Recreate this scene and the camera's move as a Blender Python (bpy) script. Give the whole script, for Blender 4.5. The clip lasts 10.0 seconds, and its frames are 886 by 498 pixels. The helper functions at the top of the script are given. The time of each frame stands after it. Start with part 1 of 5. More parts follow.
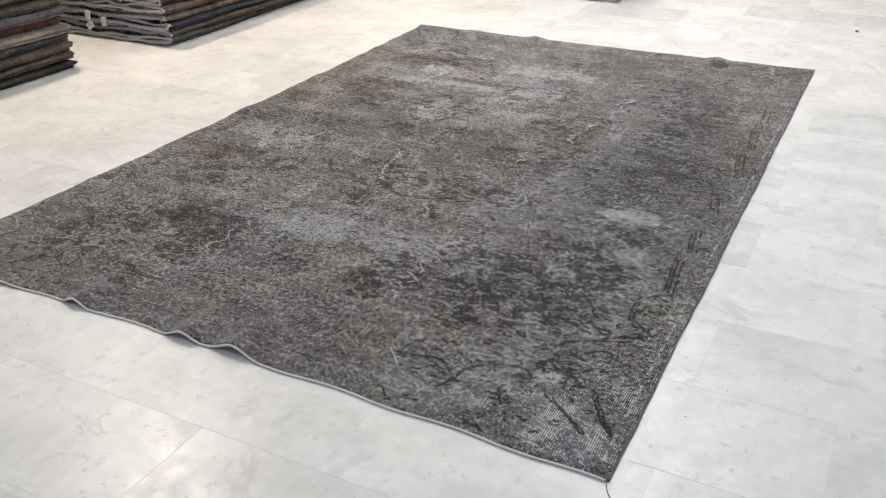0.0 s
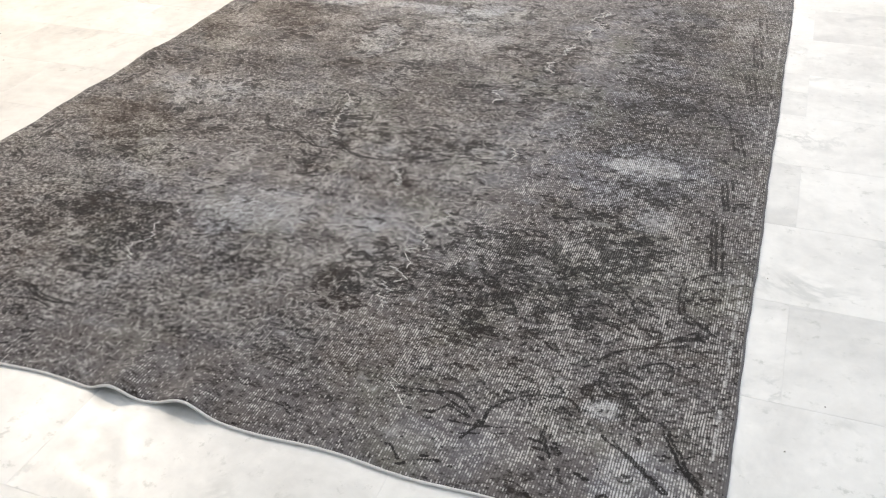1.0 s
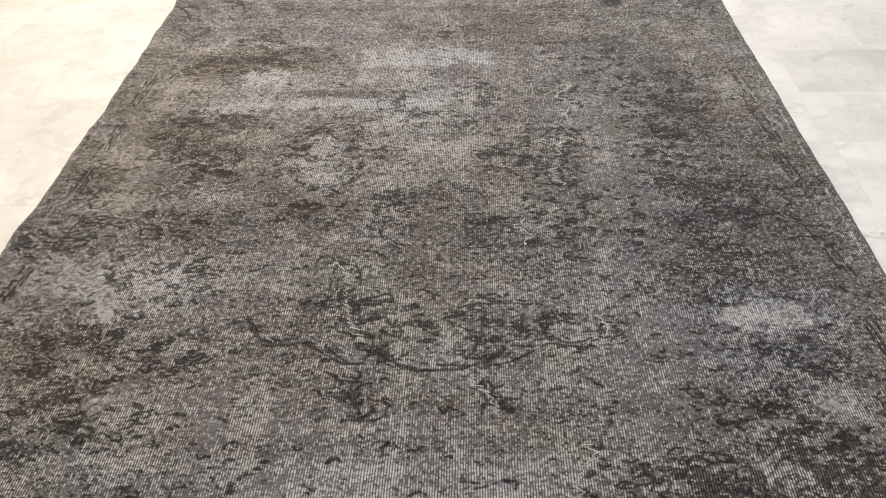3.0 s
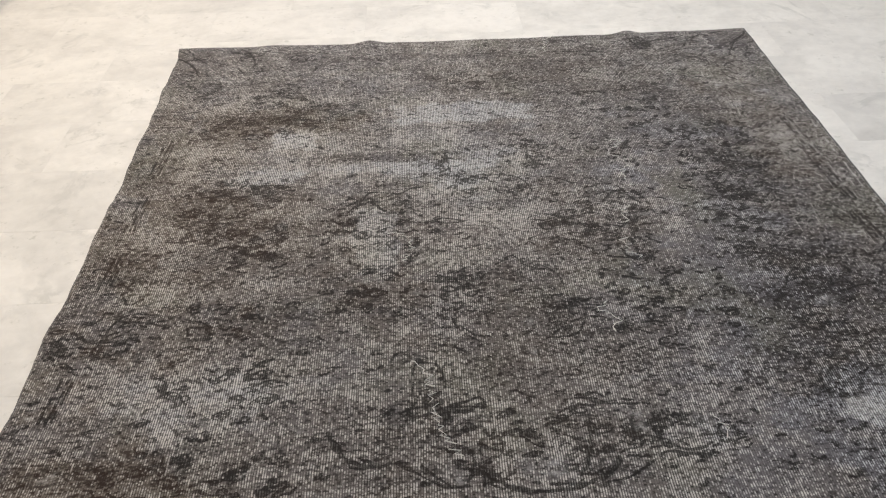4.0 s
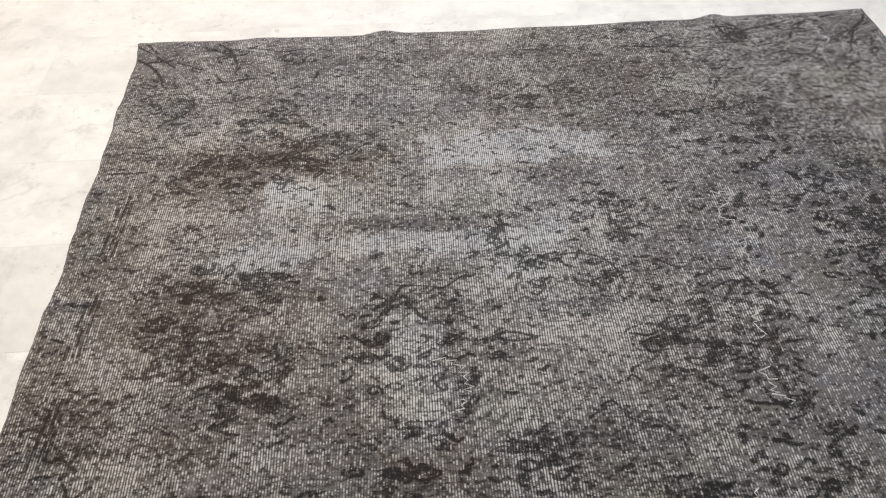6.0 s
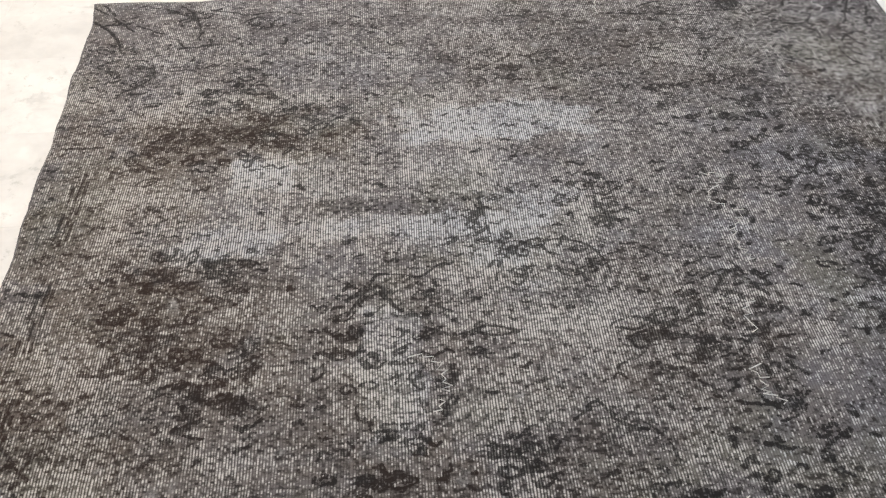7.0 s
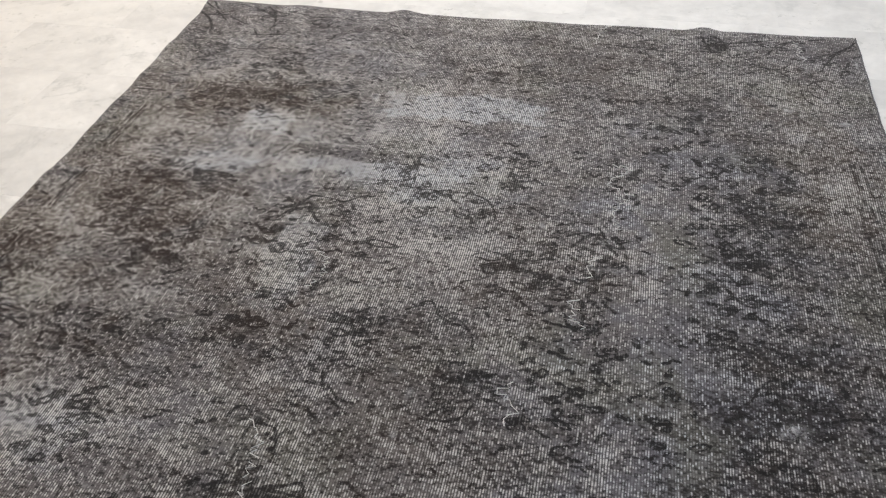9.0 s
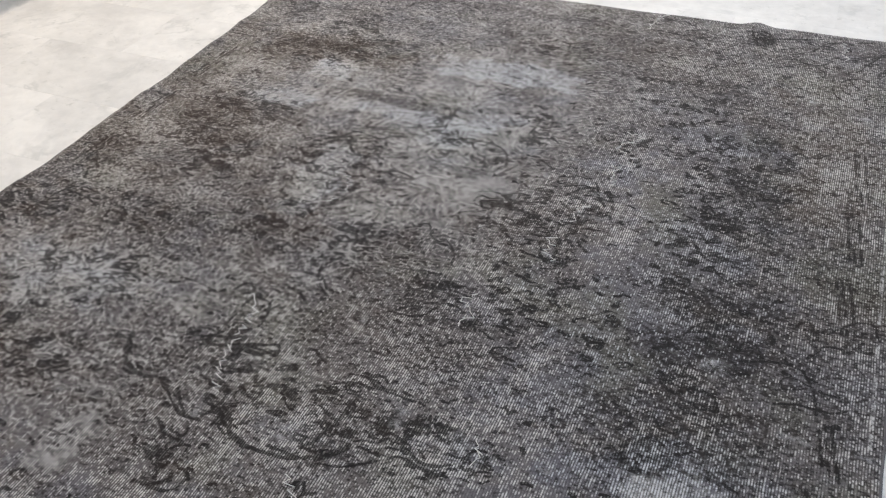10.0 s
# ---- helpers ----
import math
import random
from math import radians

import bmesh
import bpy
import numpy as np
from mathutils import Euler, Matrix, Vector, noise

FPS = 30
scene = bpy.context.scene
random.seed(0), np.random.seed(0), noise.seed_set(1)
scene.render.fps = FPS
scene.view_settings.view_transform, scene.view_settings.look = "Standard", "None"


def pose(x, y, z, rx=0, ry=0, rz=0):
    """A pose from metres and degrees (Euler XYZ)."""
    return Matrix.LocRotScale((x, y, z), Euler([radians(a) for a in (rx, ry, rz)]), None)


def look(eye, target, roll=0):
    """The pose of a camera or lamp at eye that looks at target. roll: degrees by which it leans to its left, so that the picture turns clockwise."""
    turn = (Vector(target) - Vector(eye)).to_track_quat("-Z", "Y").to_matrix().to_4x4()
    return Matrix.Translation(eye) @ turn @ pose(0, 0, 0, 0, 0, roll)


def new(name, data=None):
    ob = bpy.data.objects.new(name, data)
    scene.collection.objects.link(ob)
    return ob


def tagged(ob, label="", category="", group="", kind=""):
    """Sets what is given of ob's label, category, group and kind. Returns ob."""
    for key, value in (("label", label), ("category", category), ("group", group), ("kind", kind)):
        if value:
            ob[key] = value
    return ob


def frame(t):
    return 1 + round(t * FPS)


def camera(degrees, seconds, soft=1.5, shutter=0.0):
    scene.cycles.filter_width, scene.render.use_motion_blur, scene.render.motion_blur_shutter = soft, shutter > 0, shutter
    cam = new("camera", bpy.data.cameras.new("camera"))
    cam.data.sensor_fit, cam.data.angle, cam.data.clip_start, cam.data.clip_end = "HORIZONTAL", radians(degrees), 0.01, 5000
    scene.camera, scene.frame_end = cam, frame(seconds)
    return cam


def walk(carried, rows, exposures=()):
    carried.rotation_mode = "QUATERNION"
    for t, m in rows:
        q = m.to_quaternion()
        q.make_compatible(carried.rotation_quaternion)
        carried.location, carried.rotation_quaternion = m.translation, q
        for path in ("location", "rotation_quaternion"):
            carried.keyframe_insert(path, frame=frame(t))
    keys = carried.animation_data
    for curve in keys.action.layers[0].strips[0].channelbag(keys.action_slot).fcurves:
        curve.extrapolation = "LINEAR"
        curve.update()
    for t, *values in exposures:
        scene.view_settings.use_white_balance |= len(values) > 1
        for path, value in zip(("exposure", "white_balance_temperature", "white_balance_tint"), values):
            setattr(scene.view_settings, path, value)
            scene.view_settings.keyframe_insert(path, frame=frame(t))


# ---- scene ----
cam = camera(53.0, 10.0, soft=1.3)
PATH = [
    (0, (2.386, -1.284, 1.188), (1.561, 0.283, 0.258), -0.7),
    (0.2, (2.319, -1.191, 1.163), (1.509, 0.364, 0.2), -1.5),
    (0.5, (2.175, -1.077, 1.156), (1.443, 0.466, 0.115), -1.3),
    (1, (2.002, -0.878, 1.12), (1.39, 0.659, -0.005), -2.0),
    (1.5, (1.773, -0.628, 1.146), (1.288, 0.93, -0.011), -3.3),
    (2, (1.502, -0.535, 1.179), (1.219, 1.07, 0.02), -3.3),
    (2.2, (1.394, -0.518, 1.198), (1.183, 1.098, 0.038), -2.8),
    (3.3, (1.089, -0.183, 1.261), (1.04, 1.419, 0.065), -1.5),
    (3.5, (1.033, -0.136, 1.277), (1.009, 1.473, 0.089), -1.3),
    (4, (0.874, -0.033, 1.284), (0.903, 1.586, 0.109), -1.7),
    (4.5, (0.839, 0.125, 1.25), (0.921, 1.734, 0.065), -1.2),
    (5, (0.83, 0.384, 1.235), (0.926, 1.966, 0.015), -1.0),
    (5.5, (0.8, 0.573, 1.234), (0.862, 2.109, -0.045), -1.4),
    (5.7, (0.778, 0.653, 1.233), (0.825, 2.169, -0.07), -1.9),
    (6.8, (0.75, 0.864, 1.225), (0.825, 2.266, -0.199), -0.8),
    (7, (0.761, 0.868, 1.218), (0.86, 2.267, -0.208), -0.1),
    (7.5, (0.85, 0.859, 1.209), (0.928, 2.305, -0.169), 0.0),
    (8, (1.049, 0.804, 1.178), (0.933, 2.327, -0.114), -1.9),
    (8.5, (1.233, 0.647, 1.199), (0.976, 2.182, -0.058), -3.2),
    (9, (1.416, 0.412, 1.213), (1.045, 1.92, -0.047), -2.5),
    (9.5, (1.623, 0.309, 1.213), (1.066, 1.753, -0.052), -2.6),
    (10, (1.793, 0.218, 1.223), (1.129, 1.641, -0.015), -2.5),
]
walk(cam, [(t, look(eye, target, roll)) for t, eye, target, roll in PATH],
     exposures=[(0.0, 0.10, 6150, 10), (0.5, 0.22, 6200, 10), (1.0, 0.42, 6250, 10), (1.5, 0.20, 6400, 10), (2.0, 0.19, 6450, 10), (3.5, 0.06, 6550, 10), (4.0, -0.20, 6350, 10), (4.5, -0.13, 6250, 10), (5.0, -0.08, 6080, 10),
                (5.5, -0.06, 6100, 10), (7.0, -0.02, 6120, 10), (7.5, 0.06, 6130, 10), (8.0, -0.16, 6130, 10), (8.5, -0.20, 6120, 10), (9.5, -0.12, 5950, 10), (10.0, -0.09, 5900, 10)])

# ---- light: a showroom with warm spots over the stacks and cool tubes and daylight in front ----
world = bpy.data.worlds.new("world")
scene.world = world
world.use_nodes = True
world.node_tree.nodes["Background"].inputs[0].default_value = (0.85, 0.92, 1.0, 1)
world.node_tree.nodes["Background"].inputs[1].default_value = 0.15


def area_lamp(name, at, target, size, power, colour, size_y=None):
    data = bpy.data.lights.new(name, "AREA")
    data.energy, data.color, data.size = power, colour, size
    data.shape = "DISK" if size_y is None else "RECTANGLE"
    if size_y:
        data.size_y = size_y
    ob = new(name, data)
    ob.matrix_world = look(at, target)
    return ob


WARM, COOL, NEUTRAL = (1.0, 0.82, 0.62), (0.80, 0.90, 1.0), (1.0, 0.98, 0.96)
area_lamp("spot_lamp", (-1.42, 1.88, 2.93), (-1.42, 1.88, 0), 0.22, 64, WARM)
area_lamp("spot_lamp", (-0.6, 4.3, 2.93), (-0.6, 4.3, 0), 0.22, 36, WARM)
area_lamp("tube_lamp", (1.2, 3.6, 2.93), (1.2, 3.6, 0), 0.3, 60, NEUTRAL, 1.6)
area_lamp("tube_lamp", (2.8, 1.2, 2.93), (2.8, 1.2, 0), 0.3, 26, COOL, 1.6)
area_lamp("tube_lamp", (0.2, -1.2, 2.93), (0.2, -1.2, 0), 0.3, 17, COOL, 1.6)
area_lamp("window_light", (4.6, -2.9, 1.6), (1.2, 0.4, 0.2), 2.4, 30, COOL, 2.0)

# ---- materials ----


class Nodes:
    """A node material, with short calls to add and join nodes."""

    def __init__(self, name):
        self.mat = bpy.data.materials.new(name)
        self.mat.use_nodes = True
        self.tree = self.mat.node_tree
        self.bsdf = self.tree.nodes["Principled BSDF"]

    def add(self, kind, **values):
        node = self.tree.nodes.new(kind)
        if "operation" in values:
            node.operation = values["operation"]
        if "use_clamp" in values:
            node.use_clamp = values["use_clamp"]
        if "interpolation_type" in values:
            node.interpolation_type = values["interpolation_type"]
        if "data_type" in values:
            node.data_type, node.blend_type = values["data_type"], values["blend_type"]
        if "attribute_name" in values:
            node.attribute_name = values["attribute_name"]
        return node

    def join(self, a, b):
        self.tree.links.new(a, b)

    def put(self, socket, value):
        if isinstance(value, bpy.types.NodeSocket):
            self.join(value, socket)
        else:
            socket.default_value = value

    def math(self, op, a, b=0.0, c=0.0, clamp=False):
        node = self.add("ShaderNodeMath", operation=op, use_clamp=clamp)
        for socket, value in zip(node.inputs, (a, b, c)):
            self.put(socket, value)
        return node.outputs[0]

    def vec(self, op, a, b):
        node = self.add("ShaderNodeVectorMath", operation=op)
        self.put(node.inputs[0], a)
        self.put(node.inputs[3] if op == "SCALE" else node.inputs[1], b)
        return node.outputs[0]

    def xyz(self, x, y, z):
        node = self.add("ShaderNodeCombineXYZ")
        for socket, value in zip(node.inputs, (x, y, z)):
            self.put(socket, value)
        return node.outputs[0]

    def split(self, v):
        node = self.add("ShaderNodeSeparateXYZ")
        self.join(v, node.inputs[0])
        return node.outputs

    def noise(self, v, scale, detail=3.0, rough=0.55, warp=0.0):
        node = self.add("ShaderNodeTexNoise")
        self.join(v, node.inputs["Vector"])
        node.inputs["Scale"].default_value, node.inputs["Detail"].default_value = scale, detail
        node.inputs["Roughness"].default_value, node.inputs["Distortion"].default_value = rough, warp
        return node.outputs[0]

    def ramp(self, x, low, high, a=0.0, b=1.0):
        node = self.add("ShaderNodeMapRange", interpolation_type="SMOOTHSTEP")
        for socket, value in zip(node.inputs, (x, low, high, a, b)):
            self.put(socket, value)
        return node.outputs[0]

    def mix(self, f, a, b, blend="MIX"):
        node = self.add("ShaderNodeMix", data_type="RGBA", blend_type=blend)
        self.put(node.inputs[0], f)
        for socket, value in ((node.inputs[6], a), (node.inputs[7], b)):
            self.put(socket, (*value, 1) if isinstance(value, tuple) and len(value) == 3 else value)
        return node.outputs[2]

    def bump(self, height, strength, distance):
        node = self.add("ShaderNodeBump")
        node.inputs["Strength"].default_value, node.inputs["Distance"].default_value = strength, distance
        self.join(height, node.inputs["Height"])
        self.join(node.outputs[0], self.bsdf.inputs["Normal"])

    def done(self, colour, rough, spec=0.5):
        self.put(self.bsdf.inputs["Base Color"], (*colour, 1) if isinstance(colour, tuple) else colour)
        self.put(self.bsdf.inputs["Roughness"], rough)
        self.bsdf.inputs["Specular IOR Level"].default_value = spec
        return self.mat


def marble_material():
    n = Nodes("white_marble")
    info, geo = n.add("ShaderNodeObjectInfo"), n.add("ShaderNodeNewGeometry")
    chance = n.math("FRACT", n.math("ADD", n.math("MULTIPLY", info.outputs["Random"], 7.13), geo.outputs["Random Per Island"]))
    v = n.vec("ADD", geo.outputs["Position"], n.xyz(n.math("MULTIPLY", chance, 61.0), n.math("MULTIPLY", chance, 37.0), 0.0))
    cloud = n.noise(v, 3.2, 5, 0.6, 0.6)
    fine = n.noise(v, 22.0, 5, 0.65, 0.3)
    vein = n.math("ABSOLUTE", n.math("SUBTRACT", n.noise(v, 2.1, 6, 0.62, 1.2), 0.5))
    vein = n.math("MULTIPLY", n.ramp(vein, 0.0, 0.035, 1.0, 0.0), n.ramp(n.noise(v, 5.0), 0.48, 0.68))
    speck = n.math("MULTIPLY", n.ramp(n.noise(v, 34.0, 4, 0.7), 0.56, 0.70), n.ramp(n.noise(v, 6.0, 3), 0.40, 0.60))
    grey = n.split(info.outputs["Color"])[0]
    tone = n.math("ADD", n.ramp(cloud, 0.35, 0.70, 0.0, 0.58), n.math("MULTIPLY", n.ramp(chance, 0.0, 1.0), 0.10))
    tone = n.math("ADD", tone, n.math("MULTIPLY", n.math("SUBTRACT", 1.0, grey), 1.0))
    tone = n.math("ADD", tone, n.math("MULTIPLY", n.math("SUBTRACT", fine, 0.5), 0.95), clamp=True)
    colour = n.mix(tone, (0.80, 0.79, 0.77), (0.57, 0.565, 0.555))
    colour = n.mix(n.math("MULTIPLY", vein, 0.42), colour, (0.42, 0.43, 0.42))
    colour = n.mix(n.math("MULTIPLY", speck, 0.55), colour, (0.40, 0.41, 0.38))
    n.bump(fine, 0.04, 0.002)
    return n.done(colour, n.ramp(fine, 0.3, 0.7, 0.30, 0.42), 0.5)


def plain_material(name, colour, rough, spread=0.12, scale=18.0, spec=0.4):
    n = Nodes(name)
    v = n.add("ShaderNodeTexCoord").outputs["Object"]
    a, b = n.noise(v, scale, 4), n.noise(v, scale * 7, 3)
    m = n.math("ADD", n.math("MULTIPLY", a, 0.7), n.math("MULTIPLY", b, 0.3))
    low, high = [tuple(c * k for c in colour) for k in (1 - spread, 1 + spread)]
    n.bump(b, 0.15, 0.002)
    return n.done(n.mix(m, low, tuple(min(c, 0.9) for c in high)), rough, spec)


def textile_material():
    """Folded carpets: each takes its dye from the object's own colour."""
    n = Nodes("carpet_back")
    info = n.add("ShaderNodeObjectInfo")
    v = n.vec("ADD", n.add("ShaderNodeTexCoord").outputs["Object"], n.xyz(n.math("MULTIPLY", info.outputs["Random"], 31.0), 0.0, 0.0))
    blot, knot = n.noise(v, 14.0, 4, 0.6, 0.4), n.noise(v, 130.0, 3, 0.7)
    fibre = n.noise(v, 380.0, 2, 0.7)
    dark = n.mix(1.0, info.outputs["Color"], (0.42, 0.40, 0.40), "MULTIPLY")
    light = n.mix(0.45, info.outputs["Color"], (0.46, 0.42, 0.38))
    colour = n.mix(n.ramp(blot, 0.35, 0.68), dark, info.outputs["Color"])
    colour = n.mix(n.math("MULTIPLY", n.ramp(knot, 0.46, 0.70), 0.62), colour, light)
    n.bump(n.math("ADD", knot, n.math("MULTIPLY", fibre, 0.5)), 0.7, 0.004)
    return n.done(colour, 0.95, 0.1)


def rug_material():
    """Overdyed low pile: dye and wear come from the woven pattern; ribs, knots and fibres are added here."""
    n = Nodes("overdyed_pile")
    dye = n.add("ShaderNodeAttribute", attribute_name="dye")
    tone, ink, wear = n.split(dye.outputs["Vector"])
    tint = n.add("ShaderNodeAttribute", attribute_name="tint").outputs["Fac"]
    scuff = n.add("ShaderNodeAttribute", attribute_name="scuff").outputs["Fac"]
    bloom = n.add("ShaderNodeAttribute", attribute_name="bloom").outputs["Fac"]
    v = n.add("ShaderNodeTexCoord").outputs["Object"]
    x, y, z = n.split(v)

    def centred(value, gain):
        return n.math("MULTIPLY", n.math("SUBTRACT", value, 0.5), gain)

    # Warps run straight along the rug and sway a little together.
    sway = centred(n.noise(n.xyz(n.math("MULTIPLY", x, 2.5), n.math("MULTIPLY", y, 3.0), 0.0), 1.0, 2), 0.012)
    stray = n.noise(n.xyz(n.math("MULTIPLY", x, 60.0), n.math("MULTIPLY", y, 14.0), 11.0), 1.0, 2, 0.6)
    across = n.math("ADD", n.math("DIVIDE", n.math("ADD", x, sway), RIB), centred(stray, 0.9))
    column = n.math("FLOOR", across)
    rib = n.math("ABSOLUTE", n.math("SUBTRACT", n.math("FRACT", across), 0.5))
    weft = n.math("DIVIDE", y, 0.0042)
    pick = n.math("FLOOR", weft)
    bead = n.math("ABSOLUTE", n.math("SUBTRACT", n.math("FRACT", n.math("ADD", weft, n.math("MULTIPLY", column, 0.5))), 0.5))
    fade = n.noise(n.xyz(n.math("MULTIPLY", column, 0.83), n.math("MULTIPLY", y, 5.0), 27.0), 1.0, 2, 0.6)
    dash = n.noise(n.xyz(n.math("MULTIPLY", column, 3.71), n.math("MULTIPLY", y, 62.0), 0.0), 1.0, 2, 0.6)
    cell = n.add("ShaderNodeTexWhiteNoise")
    n.join(n.xyz(column, pick, 3.0), cell.inputs["Vector"])
    knot = cell.outputs["Value"]
    fibre = n.noise(v, 300.0, 1, 0.5)
    patch = n.noise(n.xyz(n.math("MULTIPLY", x, 46.0), n.math("MULTIPLY", y, 62.0), 5.0), 1.0, 4, 0.65, 0.5)
    speck = n.noise(n.xyz(n.math("MULTIPLY", x, 85.0), n.math("MULTIPLY", y, 120.0), 15.0), 1.0, 2, 0.6, 0.4)
    # The ground: grey-brown dye, bluer or browner by zone.
    cool = n.mix(n.ramp(tint, -1.0, 1.0), (0.142, 0.124, 0.110), (0.134, 0.130, 0.146))
    cool = n.mix(n.ramp(n.noise(v, 3.6, 3, 0.6, 0.4), 0.50, 0.68, 0.0, 0.6), cool, (0.150, 0.147, 0.124))
    dark = n.mix(1.0, cool, (0.22, 0.205, 0.195), "MULTIPLY")
    light = n.mix(0.6, cool, (0.40, 0.39, 0.375))
    level = n.math("ADD", tone, n.math("ADD", centred(patch, 1.5), n.math("ADD", centred(speck, 2.4), n.math("ADD", centred(knot, 0.6), centred(fibre, 0.25)))))
    colour = n.mix(n.ramp(level, -0.95, -0.05), dark, cool)
    colour = n.mix(n.ramp(level, 0.05, 0.95), colour, light)
    # Outlines of the old drawing and strokes of half-gone flowers, broken knot by knot.
    stroke = n.noise(n.xyz(n.math("MULTIPLY", column, RIB * 92.0), n.math("MULTIPLY", pick, 0.0042 * 140.0), 0.0), 1.0, 2.0, 0.6, 0.7)
    mark = n.ramp(n.math("ADD", n.math("ADD", stroke, centred(knot, 0.12)), n.math("MULTIPLY", bloom, 0.10)), 0.575, 0.645)
    drawn = n.math("ADD", ink, n.math("ADD", centred(fibre, 0.4), centred(knot, 0.42)))
    pen = n.ramp(drawn, 0.20, 0.38)
    drawn = n.math("MAXIMUM", pen, n.math("MULTIPLY", mark, 0.85))
    cover = n.math("MAXIMUM", n.math("MULTIPLY", pen, 0.80), n.math("MULTIPLY", mark, 0.55))
    # Bare warps: pale ribs of uneven brightness, beaded by the wefts, with dark furrows between them.
    shine = n.math("ADD", centred(dash, 2.2), n.math("ADD", centred(patch, 2.4), centred(fade, 0.6)))
    shine = n.math("ADD", shine, n.math("ADD", centred(knot, 0.6), centred(speck, 3.0)))
    shine = n.math("ADD", shine, n.math("ADD", n.math("MULTIPLY", n.math("SUBTRACT", wear, 0.60), 2.0), n.math("MULTIPLY", tone, 0.75)))
    bare = n.ramp(shine, -0.25, 0.85)
    line = n.math("MULTIPLY", n.ramp(rib, 0.06, 0.42, 1.0, 0.0), n.ramp(bead, 0.10, 0.45, 1.0, 0.72))
    rain = n.noise(n.xyz(n.math("MULTIPLY", column, 7.37), n.math("MULTIPLY", y, 95.0), 31.0), 1.0, 1, 0.5)
    bare = n.math("MAXIMUM", bare, n.ramp(rain, 0.56, 0.67, 0.0, 0.80))
    white = n.math("MULTIPLY", n.math("MULTIPLY", line, bare), n.math("SUBTRACT", 1.0, cover), clamp=True)
    # Shade in the grooves between ribs, put into the pile colour.
    furrow_shade = n.math("MULTIPLY", n.ramp(rib, 0.24, 0.46), n.ramp(shine, -0.7, 0.3, 0.25, 0.60), clamp=True)
    colour = n.mix(furrow_shade, colour, n.mix(1.0, dark, (0.70, 0.67, 0.65), "MULTIPLY"))
    colour = n.mix(n.math("MULTIPLY", drawn, 0.93), colour, n.mix(n.ramp(tint, -0.7, 0.1), (0.022, 0.013, 0.010), (0.012, 0.011, 0.011)))
    colour = n.mix(n.math("MULTIPLY", white, 0.74), colour, n.mix(n.ramp(tint, 0.1, 0.9), (0.74, 0.72, 0.695), (0.71, 0.735, 0.77)))
    rub = n.math("MULTIPLY", scuff, n.ramp(n.math("ADD", n.math("MULTIPLY", fibre, 0.5), n.math("MULTIPLY", dash, 0.5)), 0.38, 0.60), clamp=True)
    colour = n.mix(rub, colour, (0.52, 0.51, 0.50))
    height = n.math("ADD", n.math("MULTIPLY", n.ramp(rib, 0.0, 0.5, 1.0, 0.0), 0.5), n.math("MULTIPLY", speck, 0.8))
    n.bump(height, 0.25, 0.0016)
    n.bsdf.inputs["Sheen Weight"].default_value, n.bsdf.inputs["Sheen Roughness"].default_value = 0.24, 0.40
    return n.done(colour, 0.93, 0.12)


WIDE, LONG, RIB = 2.05, 3.03, 0.0048
MARBLE = marble_material()
GROUT = plain_material("grout", (0.72, 0.71, 0.70), 0.7, 0.30, 2.4)
PAINT = plain_material("wall_paint", (0.72, 0.70, 0.67), 0.7, 0.04, 3.0)
CEILING = plain_material("ceiling_paint", (0.78, 0.78, 0.77), 0.8, 0.03, 3.0)
TEXTILE = textile_material()
PILE = rug_material()
BINDING = plain_material("pale_binding", (0.62, 0.61, 0.60), 0.9, 0.25, 160.0, 0.1)
SELVEDGE = plain_material("grey_selvedge", (0.13, 0.125, 0.13), 0.9, 0.3, 160.0, 0.1)
FRINGE = plain_material("cotton_fringe", (0.44, 0.42, 0.44), 0.95, 0.25, 200.0, 0.1)
COTTON = plain_material("bare_cotton", (0.66, 0.65, 0.63), 0.9, 0.25, 260.0, 0.1)
PAPER = plain_material("paper_tag", (0.74, 0.73, 0.70), 0.7, 0.05, 60.0)
PRINT = plain_material("grey_print", (0.34, 0.34, 0.36), 0.7, 0.1, 60.0)
GRIT = plain_material("dark_grit", (0.06, 0.045, 0.035), 0.8, 0.3, 300.0)
# ---- building helpers ----


def mesh_of(name, verts, faces, material, smooth=False):
    data = bpy.data.meshes.new(name)
    data.from_pydata(verts, [], faces)
    data.materials.append(material)
    if smooth:
        data.shade_smooth()
    data.update()
    return data


def part(name, bm, material, parent, label="", smooth=False):
    data = bpy.data.meshes.new(name)
    bm.to_mesh(data)
    bm.free()
    data.materials.append(material)
    if smooth:
        data.shade_smooth()
    ob = new(name, data)
    ob.parent = parent
    return tagged(ob, label)


def box_bm(x0, x1, y0, y1, z0, z1, bevel=0.0):
    bm = bmesh.new()
    bmesh.ops.create_cube(bm, size=1, matrix=Matrix.LocRotScale(((x0 + x1) / 2, (y0 + y1) / 2, (z0 + z1) / 2), None, (x1 - x0, y1 - y0, z1 - z0)))
    if bevel:
        bmesh.ops.bevel(bm, geom=bm.edges[:], offset=bevel, segments=2, affect="EDGES")
    return bm


